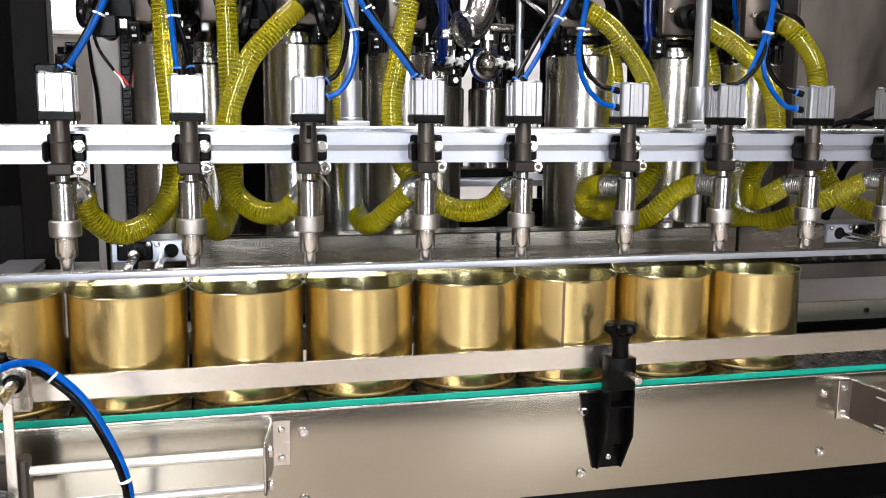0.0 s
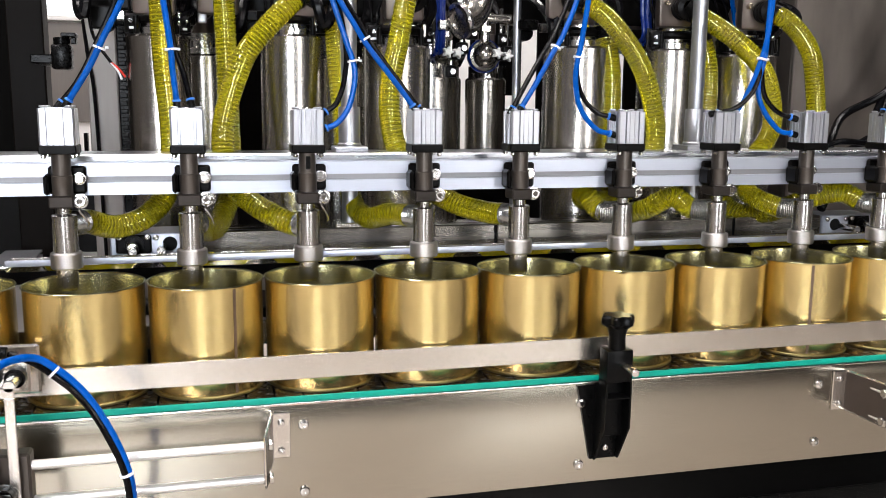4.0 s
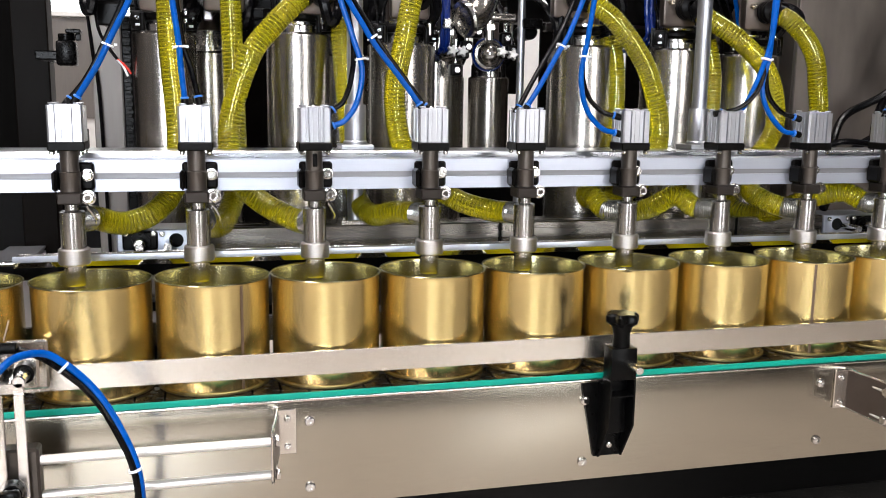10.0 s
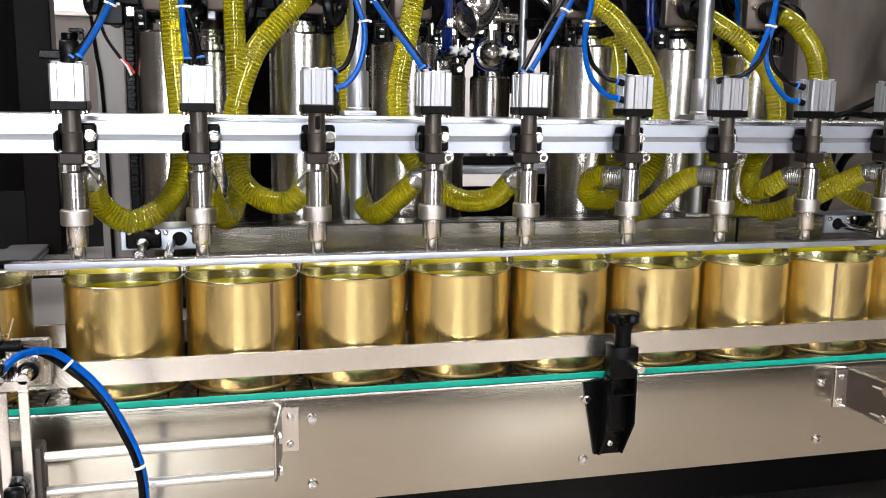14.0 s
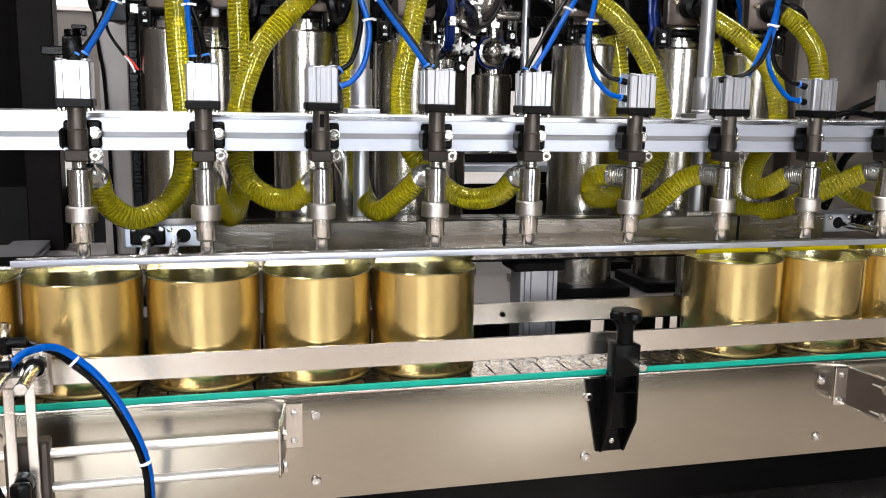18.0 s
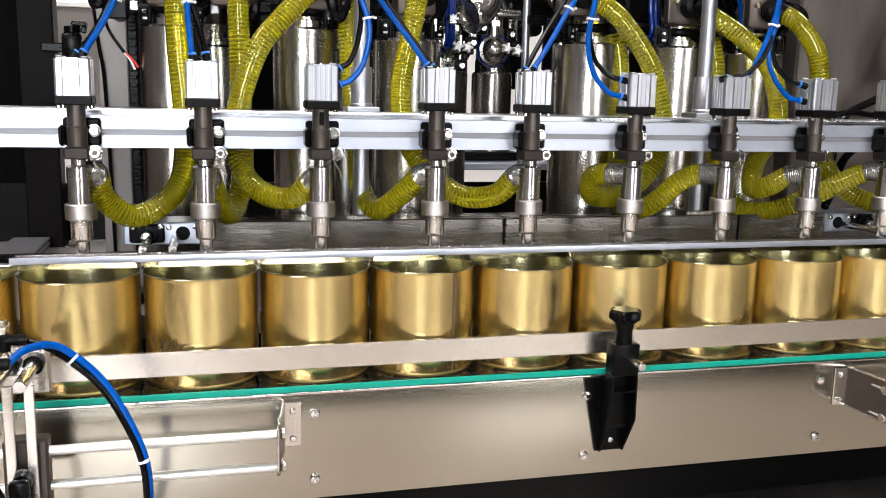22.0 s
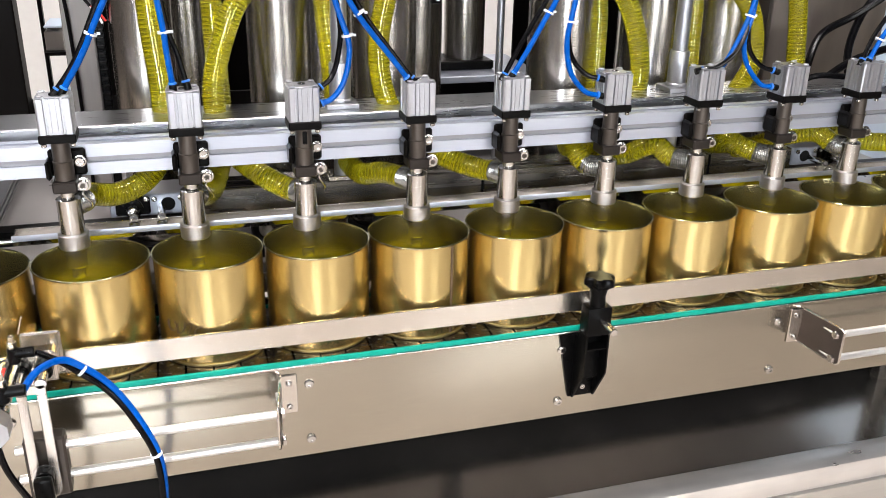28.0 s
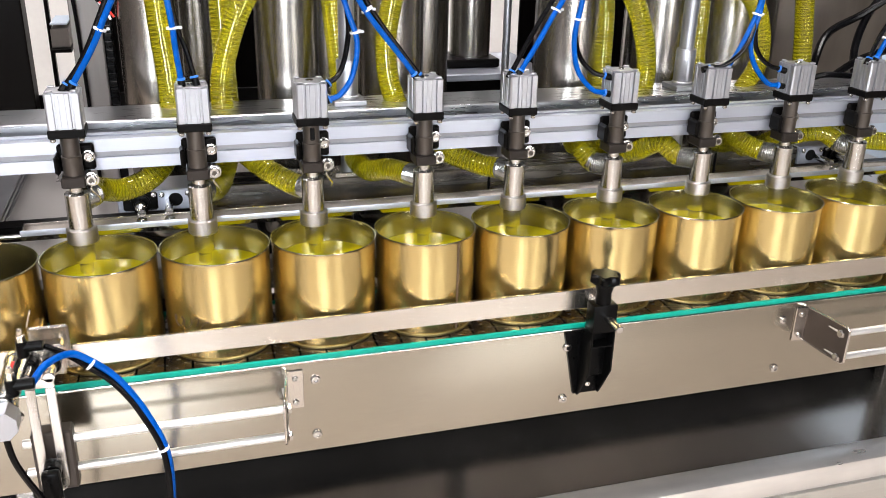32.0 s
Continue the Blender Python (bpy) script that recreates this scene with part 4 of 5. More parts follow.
air_tubes(8, [(1.030, 0.090, 1.358), (1.050, 0.09, 1.40), (1.085, 0.09, 1.45), (1.13, 0.10, 1.52), (1.17, 0.12, 1.66)], [(1.020, 0.096, 1.356), (1.040, 0.10, 1.40), (1.075, 0.10, 1.455), (1.12, 0.11, 1.52), (1.16, 0.13, 1.66)], [((1.047, 0.093, 1.392), (0.5, 0, 1))])
air_tubes(9, [(1.195, 0.090, 1.358), (1.19, 0.09, 1.42), (1.19, 0.10, 1.52), (1.18, 0.12, 1.66)], [(1.205, 0.096, 1.356), (1.20, 0.10, 1.42), (1.20, 0.11, 1.52), (1.19, 0.13, 1.66)], [])

# ---------------------------------------------------------------- oil hoses: rigid short pieces that follow the nozzles
HOSE_R, RIB = 0.0182, 0.0072
hose_pieces = []


def hose_piece(length):
    """One turn of the hose: a short barrel, a little fuller at its middle, with a ring of the spiral in it."""
    bm = bmesh.new()
    prof = [(HOSE_R + 0.0002 * math.cos(math.pi * (k - 3) / 3), length * (k - 3) / 6) for k in range(7)]
    lathe(bm, prof, 22)
    me = mesh_of(bm, "hose_piece", HOSE)
    bm = bmesh.new()
    lathe(bm, [(HOSE_R - 0.0010 + 0.0005 * math.cos(a), 0.0006 * math.sin(a)) for a in (2 * math.pi * q / 6 for q in range(6))], 22, closed=True)
    return me, mesh_of(bm, "spiral_ring", WIRE)


def coupling_piece(length):
    """Clear hose end with tight bright wire turns over a grey core."""
    bm = bmesh.new()
    prof, n = [], 2
    for k in range(n * 4 + 1):
        prof.append((0.0168 + 0.0019 * (0.5 - 0.5 * math.cos(2 * math.pi * k / 4)), -length / 2 + length * k / (n * 4)))
    lathe(bm, prof, 24)
    return mesh_of(bm, "hose_coupling", CLEAR)


def heading(a, b):
    return Matrix.Translation((a + b) / 2) @ (b - a).to_track_quat("Z", "Y").to_matrix().to_4x4()


PIECE, RING = hose_piece(RIB * 1.12)
COUPLING = coupling_piece(RIB * 1.06)


def oil_hose(pts, slack=1.6):
    """From a nozzle's inlet (first point) to the pumps; the turns near the nozzle follow it, the rest hangs still."""
    t = thing("oil_hose", "clear spiral hose full of yellow-green oil", "hose", "oil hoses")
    up = [Vector(p) for p in pts]
    down = [p + Vector((0, 0, -UP * max(0.0, 1 - max(0, i - 1) / slack))) for i, p in enumerate(up)]
    lu, ld = spline(up, 12), spline(down, 12)
    n = round(sum((b - a).length for a, b in zip(lu, lu[1:])) / RIB)
    cut = 12 * 5 if len(up) > 6 else 12 * 4
    # both lines share their still end, so the moving part alone is split anew
    m = round(sum((b - a).length for a, b in zip(lu[:cut + 1], lu[1:cut + 1])) / RIB)
    mu, md = even(lu[:cut + 1], m), even(ld[:cut + 1], m)
    for k in range(m):
        a, b = heading(mu[k], mu[k + 1]), heading(md[k], md[k + 1])
        if k < 5:
            ob = share("hose_coupling", COUPLING, t, a)
            ob["label"] = "clear wire-wrapped hose end"
        else:
            ob = share("hose_turn", PIECE, t, a)
            rb = new("spiral_ring", RING)
            rb.parent = ob
        hose_pieces.append((ob, a, b))
    rest = lu[cut:]
    turns = max(3, n - m)
    line = even(rest, turns * 6)
    rs = [HOSE_R + 0.0001 * math.cos(2 * math.pi * k / 6) for k in range(len(line))]
    run = part("hose_run", sweep(bmesh.new(), line, rs, 22, cap=False), HOSE, t)
    part("spiral_wire", helix(bmesh.new(), rest, HOSE_R - 0.0012, 0.0006, RIB, 5, 16), WIRE, run, "pale spiral wire inside the hose")
    tail = even(rest, turns * 4)[-13:]
    part("end_sleeve", sweep(bmesh.new(), tail, [HOSE_R + 0.0008 + 0.0009 * (k % 2) for k in range(13)], 20, cap=False), BLACK, t, "black ribbed hose sleeve")
    return t


oil_hose([(NOZZLE_X[0], 0.108, 1.189), (-0.303, 0.135, 1.189), (-0.298, 0.170, 1.151), (-0.262, 0.200, 1.118), (-0.216, 0.220, 1.133), (-0.186, 0.250, 1.174), (-0.180, 0.290, 1.250), (-0.188, 0.310, 1.369), (-0.191, 0.320, 1.442), (-0.193, 0.330, 1.514)])
oil_hose([(NOZZLE_X[1], 0.108, 1.183), (-0.143, 0.135, 1.183), (-0.125, 0.190, 1.131), (-0.107, 0.240, 1.119), (-0.089, 0.290, 1.175), (-0.088, 0.340, 1.297), (-0.089, 0.360, 1.411), (-0.091, 0.370, 1.515)])
oil_hose([(NOZZLE_X[2], 0.108, 1.189), (0.010, 0.140, 1.176), (-0.016, 0.160, 1.150), (-0.058, 0.200, 1.152), (-0.092, 0.240, 1.189), (-0.098, 0.270, 1.270), (-0.064, 0.280, 1.376), (-0.021, 0.300, 1.433), (0.039, 0.330, 1.494)])
oil_hose([(NOZZLE_X[3], 0.108, 1.187), (0.186, 0.135, 1.187), (0.160, 0.170, 1.153), (0.128, 0.210, 1.123), (0.109, 0.270, 1.156), (0.106, 0.330, 1.280), (0.100, 0.360, 1.398), (0.095, 0.380, 1.516)])
oil_hose([(NOZZLE_X[4], 0.108, 1.186), (0.345, 0.135, 1.186), (0.320, 0.160, 1.153), (0.272, 0.200, 1.146), (0.225, 0.230, 1.179), (0.188, 0.260, 1.235), (0.179, 0.280, 1.321), (0.198, 0.290, 1.417), (0.220, 0.310, 1.514)])
oil_hose([(NOZZLE_X[5], 0.108, 1.189), (0.511, 0.135, 1.189), (0.498, 0.170, 1.182), (0.510, 0.200, 1.146), (0.578, 0.240, 1.141), (0.648, 0.260, 1.180), (0.682, 0.280, 1.258), (0.651, 0.280, 1.371), (0.595, 0.290, 1.451), (0.558, 0.306, 1.484), (0.533, 0.322, 1.498)])
oil_hose([(NOZZLE_X[6], 0.108, 1.189), (0.680, 0.135, 1.189), (0.657, 0.160, 1.173), (0.621, 0.200, 1.125), (0.595, 0.260, 1.122), (0.615, 0.330, 1.233), (0.620, 0.350, 1.372), (0.604, 0.360, 1.456)])
oil_hose([(NOZZLE_X[7], 0.108, 1.186), (0.858, 0.135, 1.186), (0.833, 0.160, 1.163), (0.828, 0.200, 1.159), (0.859, 0.240, 1.203), (0.926, 0.280, 1.271), (0.905, 0.280, 1.367), (0.847, 0.290, 1.429), (0.795, 0.308, 1.466), (0.766, 0.335, 1.490)])
oil_hose([(NOZZLE_X[8], 0.108, 1.193), (1.025, 0.135, 1.193), (0.999, 0.160, 1.175), (0.948, 0.200, 1.137), (0.893, 0.240, 1.108), (0.843, 0.290, 1.121), (0.827, 0.340, 1.234), (0.837, 0.370, 1.377), (0.820, 0.380, 1.454)])
oil_hose([(NOZZLE_X[9], 0.108, 1.190), (1.212, 0.135, 1.190), (1.178, 0.160, 1.145), (1.113, 0.200, 1.126), (1.065, 0.240, 1.147), (1.038, 0.280, 1.205), (1.024, 0.290, 1.337), (1.006, 0.290, 1.413), (0.972, 0.312, 1.468), (0.947, 0.345, 1.490)])

# ---------------------------------------------------------------- pumps behind


def pump(x, y, r, ztop, zbase):
    t = thing("dosing_pump", "tall polished steel dosing cylinder on a dark base", "dosing pump", "dosing pumps", pose(x, y, 0))
    b = bmesh.new()
    lathe(b, [(0, zbase + 0.022), (r, zbase + 0.022), (r, ztop - 0.004), (r - 0.004, ztop), (0, ztop)], 40)
    part("barrel", b, PUMP, t, "polished steel barrel")
    part("base_plate", boxb(-r * 1.2, r * 1.2, -r * 1.2, r * 1.2, zbase, zbase + 0.021, bev=0.003), BLACKMET, t, "black square base plate")
    b = bmesh.new()
    lathe(b, [(0, ztop + 0.0003), (r * 0.72, ztop + 0.0003), (r * 0.72, ztop + 0.012), (r * 0.60, ztop + 0.014), (r * 0.60, ztop + 0.026), (r * 0.66, ztop + 0.028), (r * 0.66, ztop + 0.040), (0, ztop + 0.040)], 32)
    part("end_cap", b, STEEL_V, t, "stepped steel end cap")
    for k in range(4):
        a = math.pi / 4 + k * math.pi / 2
        part("tie_bolt", rodb((r * 0.86 * math.cos(a), r * 0.86 * math.sin(a), ztop + 0.0003), 0.005, 0.03), BLACKMET, t)
    b = bmesh.new()
    lathe(b, [(0, ztop + 0.0403), (0.030, ztop + 0.0403), (0.030, ztop + 0.085), (0.024, ztop + 0.10), (0.024, ztop + 0.16), (0, ztop + 0.16)], 24)
    rod(b, (0, -0.005, ztop + 0.085), 0.021, -0.055, "y", 20)
    part("valve_tee", b, CASTM, t, "steel valve tee")
    b = bmesh.new()
    sweep(b, spline([(r * 0.75, -0.02, ztop + 0.03), (r * 0.95, -0.035, ztop + 0.07), (r * 0.6, -0.03, ztop + 0.13), (r * 0.2, 0, ztop + 0.2)], 6), 0.009, 8)
    part("black_cable", b, RUBBER, t)
    return t


def limit_switch(x, y, z, turn):
    t = thing("limit_switch", "small black limit switch with steel nut on a pump top", "switch", "limit switches", pose(x, y, z, 0, 0, turn))
    part("body", boxb(-0.012, 0.012, -0.010, 0.010, 0, 0.030, bev=0.003, seg=2), BLACK, t)
    part("nut", rodb((0, -0.0102, 0.018), 0.0045, -0.004, "y", 6), DULL, t, "steel hex nut")
    part("plunger", rodb((0, -0.0144, 0.018), 0.0024, -0.010, "y", 10), DULL, t)
    part("bracket", boxb(-0.018, 0.018, 0.0105, 0.0135, -0.004, 0.036, bev=0.001), BLACKMET, t)
    for k in (-0.004, 0.004):
        part("lead", sweep(bmesh.new(), spline([(k, 0, 0.030), (k * 1.5, 0.004, 0.055), (k * 3, 0.020, 0.085), (k * 2, 0.05, 0.15)], 5), 0.0026, 6), RUBBER, t, "thin black lead")
    part("tag", boxb(-0.004, 0.004, -0.0108, -0.0101, 0.004, 0.008, bev=0), TIE, t, "small pale tag")
    return t


for x, y, r, zt, a in ((0.026, 0.40, 0.056, 1.425, 20), (0.223, 0.44, 0.064, 1.414, -15), (0.573, 0.40, 0.068, 1.417, 10), (0.776, 0.42, 0.062, 1.418, -25), (0.962, 0.46, 0.072, 1.412, 15), (-0.205, 0.46, 0.055, 1.424, -10)):
    limit_switch(x - r * 0.72, y - r * 0.45, zt + 0.0045, a)
    limit_switch(x + r * 0.80, y - r * 0.30, zt + 0.0045, -a * 2)
pump(-0.205, 0.46, 0.055, 1.424, 0.93)
for x, y, r, zt in ((0.026, 0.40, 0.056, 1.425), (0.223, 0.44, 0.064, 1.414), (0.573, 0.40, 0.068, 1.417), (0.776, 0.42, 0.062, 1.418), (0.962, 0.46, 0.072, 1.412)):
    pump(x, y, r, zt, 0.93)
for x in (-0.13, 0.135, 0.335, 0.705, 0.885, 1.06):
    pump(x, 0.64, 0.062, 1.40, 0.93)
pump(0.552, 0.95, 0.051, 1.37, 1.152)
pump(0.435, 0.95, 0.051, 1.37, 1.152)

t = thing("pump_table", "steel table plate under the dosing pumps", "machine table")
part("table_plate", boxb(-0.9, 1.6, 0.32, 1.15, 0.905, 0.928, bev=0.002), TABLE, t, "stained satin table plate")
part("rear_guard", boxb(-0.9, 1.13, 1.12, 1.13, 0.93, 1.074, bev=0.001), BLACKMET, t, "dark rear guard sheet")
part("upper_shelf", boxb(0.36, 0.72, 0.82, 1.10, 1.134, 1.1505, bev=0.002), ALU, t, "pale shelf plate")
for x in (0.37, 0.71):
    part("shelf_leg", boxb(x - 0.008, x + 0.008, 0.84, 0.856, 0.9285, 1.1338, bev=0.001), STEEL, t)
for x in (-0.85, 0.36, 1.55):
    for y in (0.37, 1.1):
        part("table_leg", boxb(x - 0.02, x + 0.02, y - 0.02, y + 0.02, 0.49, 0.904, bev=0.002), STEEL, t)

# frame posts and panels round the machine
def post(x0, x1, y0, y1, z1, mat, label):
    t = thing("frame_post", label, "frame post", "frame posts")
    part("post", boxb(x0, x1, y0, y1, 0.49, z1, bev=0.003), mat, t)
    return t


post(-0.570, -0.491, 1.03, 1.10, 2.1, BROWN, "dark brown coated frame post")
post(-0.366, -0.306, 0.76, 0.80, 2.1, GREYP, "grey-beige steel frame plate")
t = thing("cable_chain", "black ribbed cable chain beside the frame plate", "cable chain")
part("back_strip", boxb(-0.3055, -0.288, 0.772, 0.785, 0.93, 2.05, bev=0.001), BLACK, t)
rib = None
for k in range(42):
    if rib is None:
        rib = part("chain_link", boxb(-0.304, -0.289, 0.760, 0.7718, 1.10, 1.109, bev=0.0015), BLACK, t).data
    else:
        share("chain_link", rib, t, pose(0, 0, 0.0165 * k))
# near-black sheets added as the dark backdrop; openings between them show bright wall
t = thing("rear_screen", "near-black sheets added as the dark backdrop behind the pumps", "screen")
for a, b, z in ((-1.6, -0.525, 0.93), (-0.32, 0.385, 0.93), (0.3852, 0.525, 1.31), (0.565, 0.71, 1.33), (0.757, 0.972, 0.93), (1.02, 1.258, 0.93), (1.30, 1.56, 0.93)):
    part("sheet", boxb(a, b, 1.135, 1.145, z, 2.1, bev=0.001), BACKDROP, t, "near-black backdrop sheet")
t = thing("cabinet_wall", "grey satin steel cabinet side panel", "cabinet")
part("sheet", boxb(1.155, 1.47, 0.55, 0.56, 0.93, 2.1, bev=0.002), SATIN, t)
part("side_sheet", boxb(1.155, 1.165, 0.5605, 1.1, 0.93, 2.1, bev=0.002), SATIN, t)
part("screw", screw(bmesh.new(), (1.21, 0.5498, 1.295), 0.006, 0.004, "y", -1), STEEL_V, t)
t = thing("partition", "pale blue-grey sheet partition behind the machine", "partition")
part("sheet", boxb(1.50, 2.9, 1.2, 1.21, 0.5, 2.2, bev=0.002), BLUEGREY, t)


t = thing("side_profile", "grooved aluminium side profile on the table edge", "profile")
o = [(-0.55, 0.0)]
for g in (0.022, 0.058):
    o += [(-0.47, g - 0.008), (-0.482, g - 0.006), (-0.482, g + 0.006), (-0.47, g + 0.008)]
o = [(-0.55, 0.0), (-0.47, 0.0)] + o[1:] + [(-0.47, 0.08), (-0.55, 0.08)]
part("beam", prism(bmesh.new(), o, 0.66, Matrix(((1, 0, 0, -0.05), (0, 0, -1, 1.01), (0, 0.36, 0, 0.9285), (0, 0, 0, 1)))), ALU_V, t)
t = thing("far_rack", "dark rack with grey boxes beside the far wall", "rack", at=pose(-0.625, 3.0, 0))
for x in (-0.05, 0.05):
    part("upright", boxb(x - 0.008, x + 0.008, -0.02, 0.02, 0, 1.16, bev=0.002), BLACKMET, t)
for z0 in (0.30, 0.60, 0.88):
    part("shelf", boxb(-0.0415, 0.0415, -0.15, 0.15, z0, z0 + 0.015, bev=0.001), BLACKMET, t, "dark shelf board")
    part("box", boxb(-0.036, 0.036, -0.12, 0.12, z0 + 0.0155, z0 + 0.095, bev=0.003), GREYP, t, "grey storage box")
    part("tray", boxb(-0.034, 0.034, -0.12, 0.12, z0 + 0.11, z0 + 0.118, bev=0.001), BLUEGREY, t, "blue-grey tray")
    part("tray_post", boxb(-0.034, -0.03, -0.12, -0.11, z0 + 0.0955, z0 + 0.1098, bev=0), BLACKMET, t)

# ---------------------------------------------------------------- can stopper on the rods


def stopper():
    t = thing("can_stopper", "air-driven can stopper on a slotted bracket", "can stopper")
    part("clamp_block", boxb(-0.400, -0.347, -0.097, -0.070, 0.782, 0.876, bev=0.003), BRONZE, t, "dark grey clamp block")
    o = []
    for k in range(9):
        a = math.pi + math.pi * k / 8
        o.append((-0.3755 + 0.0185 * math.cos(a), 0.805 + 0.0185 * math.sin(a)))
    for k in range(9):
        a = math.pi * k / 8 * 0.5
        o.append((-0.365 + 0.008 * math.cos(a), 0.955 + 0.010 * math.sin(a)))
    o += [(-0.394, 0.965)]
    bm = bmesh.new()
    up = Matrix(((1, 0, 0, 0), (0, 0, -1, -0.1035), (0, 1, 0, 0), (0, 0, 0, 1)))
    for x0, x1 in ((-0.394, -0.3815), (-0.3695, -0.357)):
        box(bm, x0, x1, -0.108, -0.1035, 0.808, 0.952, 0.001)
    prism(bm, [q for q in o if q[1] < 0.808][::1] + [(-0.357, 0.8079), (-0.394, 0.8079)], 0.0045, up)
    box(bm, -0.394, -0.357, -0.108, -0.1035, 0.9521, 0.966, 0.001)
    box(bm, -0.394, -0.357, -0.1034, -0.060, 0.961, 0.966, 0.001)
    part("slotted_bracket", bm, STEEL, t, "slotted bright steel bracket")
    b = bmesh.new()
    box(b, -0.402, -0.347, -0.062, -0.038, 0.944, 0.990, 0.003)
    part("guide_block", b, STEEL, t, "bright steel guide block")
    for x in (-0.391, -0.3625):
        b = bmesh.new()
        lathe(b, [(0.0085, 0), (0.0125, 0), (0.0125, 0.012), (0.0085, 0.012)], 20, Matrix.Translation((x, -0.0745, 0.967)) @ AX["y"], closed=True)
        part("guide_bush", b, BLACK, t, "black guide bush")
    b = bmesh.new()
    lathe(b, [(0, 0), (0.014, 0), (0.016, 0.004), (0.016, 0.012), (0.0145, 0.014), (0.0145, 0.115), (0.016, 0.117), (0.016, 0.125), (0, 0.125)], 24, Matrix.Translation((-0.404, -0.190, 0.975)) @ AX["y"])
    body = part("air_cylinder", b, STEEL_V, t, "round steel air cylinder")
    part("maker_label", boxb(-0.4055, -0.4015, -0.125, -0.095, 0.9885, 0.9900, bev=0), REDM, body, "small red printed label")
    o8 = [(0.020 * math.cos(math.pi / 8 + k * math.pi / 4), 0.020 * math.sin(math.pi / 8 + k * math.pi / 4)) for k in range(8)]
    part("rear_cap", prism(bmesh.new(), o8, 0.028, Matrix.Translation((-0.404, -0.219, 0.968)) @ AX["y"]), ALU_V, t, "pale grey rear cap")
    for y, z in ((-0.085, 1.000), (-0.180, 0.998)):
        b = bmesh.new()
        rod(b, (-0.392, y, z - 0.010), 0.0075, 0.022, "z", 14)
        rod(b, (-0.392, y, z + 0.004), 0.0072, 0.026, "x", 14)
        f = part("elbow_fitting", b, BLACK, t, "black push-in elbow")
        b = bmesh.new()
        rod(b, (-0.392, y, z + 0.0122), 0.0060, 0.010, "z", 6)
        rod(b, (-0.392, y, z + 0.0222), 0.0040, 0.008, "z", 12)
        part("flow_screw", b, BRASS, f, "brass flow-control screw")
    b = bmesh.new()
    rod(b, (-0.3755, -0.122, 0.828), 0.012, 0.0135, "y", 18)
    box(b, -0.388, -0.364, -0.138, -0.1225, 0.778, 0.838, 0.005, 2)
    part("clamp_lever", b, BLACK, t, "black clamping lever")
    part("washer", rodb((-0.3755, -0.1088, 0.828), 0.016, 0.0006, "y", 20), STEEL_V, t)
    pts = [(-0.364, -0.085, 1.002), (-0.346, -0.098, 0.999), (-0.328, -0.112, 0.994), (-0.310, -0.121, 0.983), (-0.2865, -0.122, 0.9605), (-0.265, -0.129, 0.9335), (-0.2462, -0.1375, 0.899), (-0.2325, -0.1425, 0.8645), (-0.2268, -0.1445, 0.828), (-0.2275, -0.1425, 0.769), (-0.236, -0.125, 0.68), (-0.27, -0.07, 0.56), (-0.30, -0.03, 0.506)]
    part("air_tube", sweep(bmesh.new(), spline(pts, 8), 0.0042, 10), RUBBER, t, "black plastic air tube")
    pts = [(-0.372, -0.180, 0.998), (-0.356, -0.150, 1.009), (-0.330, -0.122, 1.006), (-0.306, -0.119, 0.990), (-0.282, -0.119, 0.966), (-0.261, -0.126, 0.938), (-0.242, -0.134, 0.902), (-0.2285, -0.139, 0.866), (-0.223, -0.139, 0.828), (-0.2245, -0.135, 0.770), (-0.232, -0.119, 0.68), (-0.262, -0.076, 0.56), (-0.29, -0.03, 0.506)]
    part("air_tube", sweep(bmesh.new(), spline(pts, 8), 0.0046, 10), BLUE, t, "blue plastic air tube")
    for q, d in (((-0.3080, -0.1200, 0.9865), (0.7, 0, -0.7)), ((-0.2290, -0.1412, 0.8565), (-0.2, 0, 1))):
        w = Vector(d).normalized()
        part("cable_tie", sweep(bmesh.new(), [Vector(q) - w * 0.0014, Vector(q) + w * 0.0014], 0.0084, 14), TIE, t, "white cable tie")
    pts = [(-0.405, -0.200, 0.945), (-0.400, -0.195, 0.90), (-0.385, -0.17, 0.83), (-0.365, -0.15, 0.76), (-0.36, -0.13, 0.68), (-0.37, -0.08, 0.56), (-0.38, -0.02, 0.506)]
    part("sensor_cable", sweep(bmesh.new(), spline(pts, 8), 0.0042, 8), RUBBER, t, "thin black cable")
    return t


stopper()
slider = thing("stopper_slider", "bright stop plate on two steel guide rods", "stop plate", at=pose(0, 0, 0))
part("stop_plate", boxb(-0.398, -0.345, -0.008, -0.002, 0.925, 0.993, bev=0.003), STEEL, slider, "bright steel stop plate")
part("finger", boxb(-0.395, -0.383, -0.0015, 0.052, 0.968, 0.980, bev=0.002), STEEL, slider)
for x in (-0.391, -0.3625):
    part("guide_rod", rodb((x, -0.108, 0.967), 0.0078, 0.0995, "y", 18), STEEL_V, slider, "bare steel guide rod")
part("sensor_wire", sweep(bmesh.new(), [Vector((-0.398, -0.006, 0.9935)), Vector((-0.389, -0.012, 1.022))], 0.0012, 6), BRASS, slider)

# ---------------------------------------------------------------- plumbing above the pumps


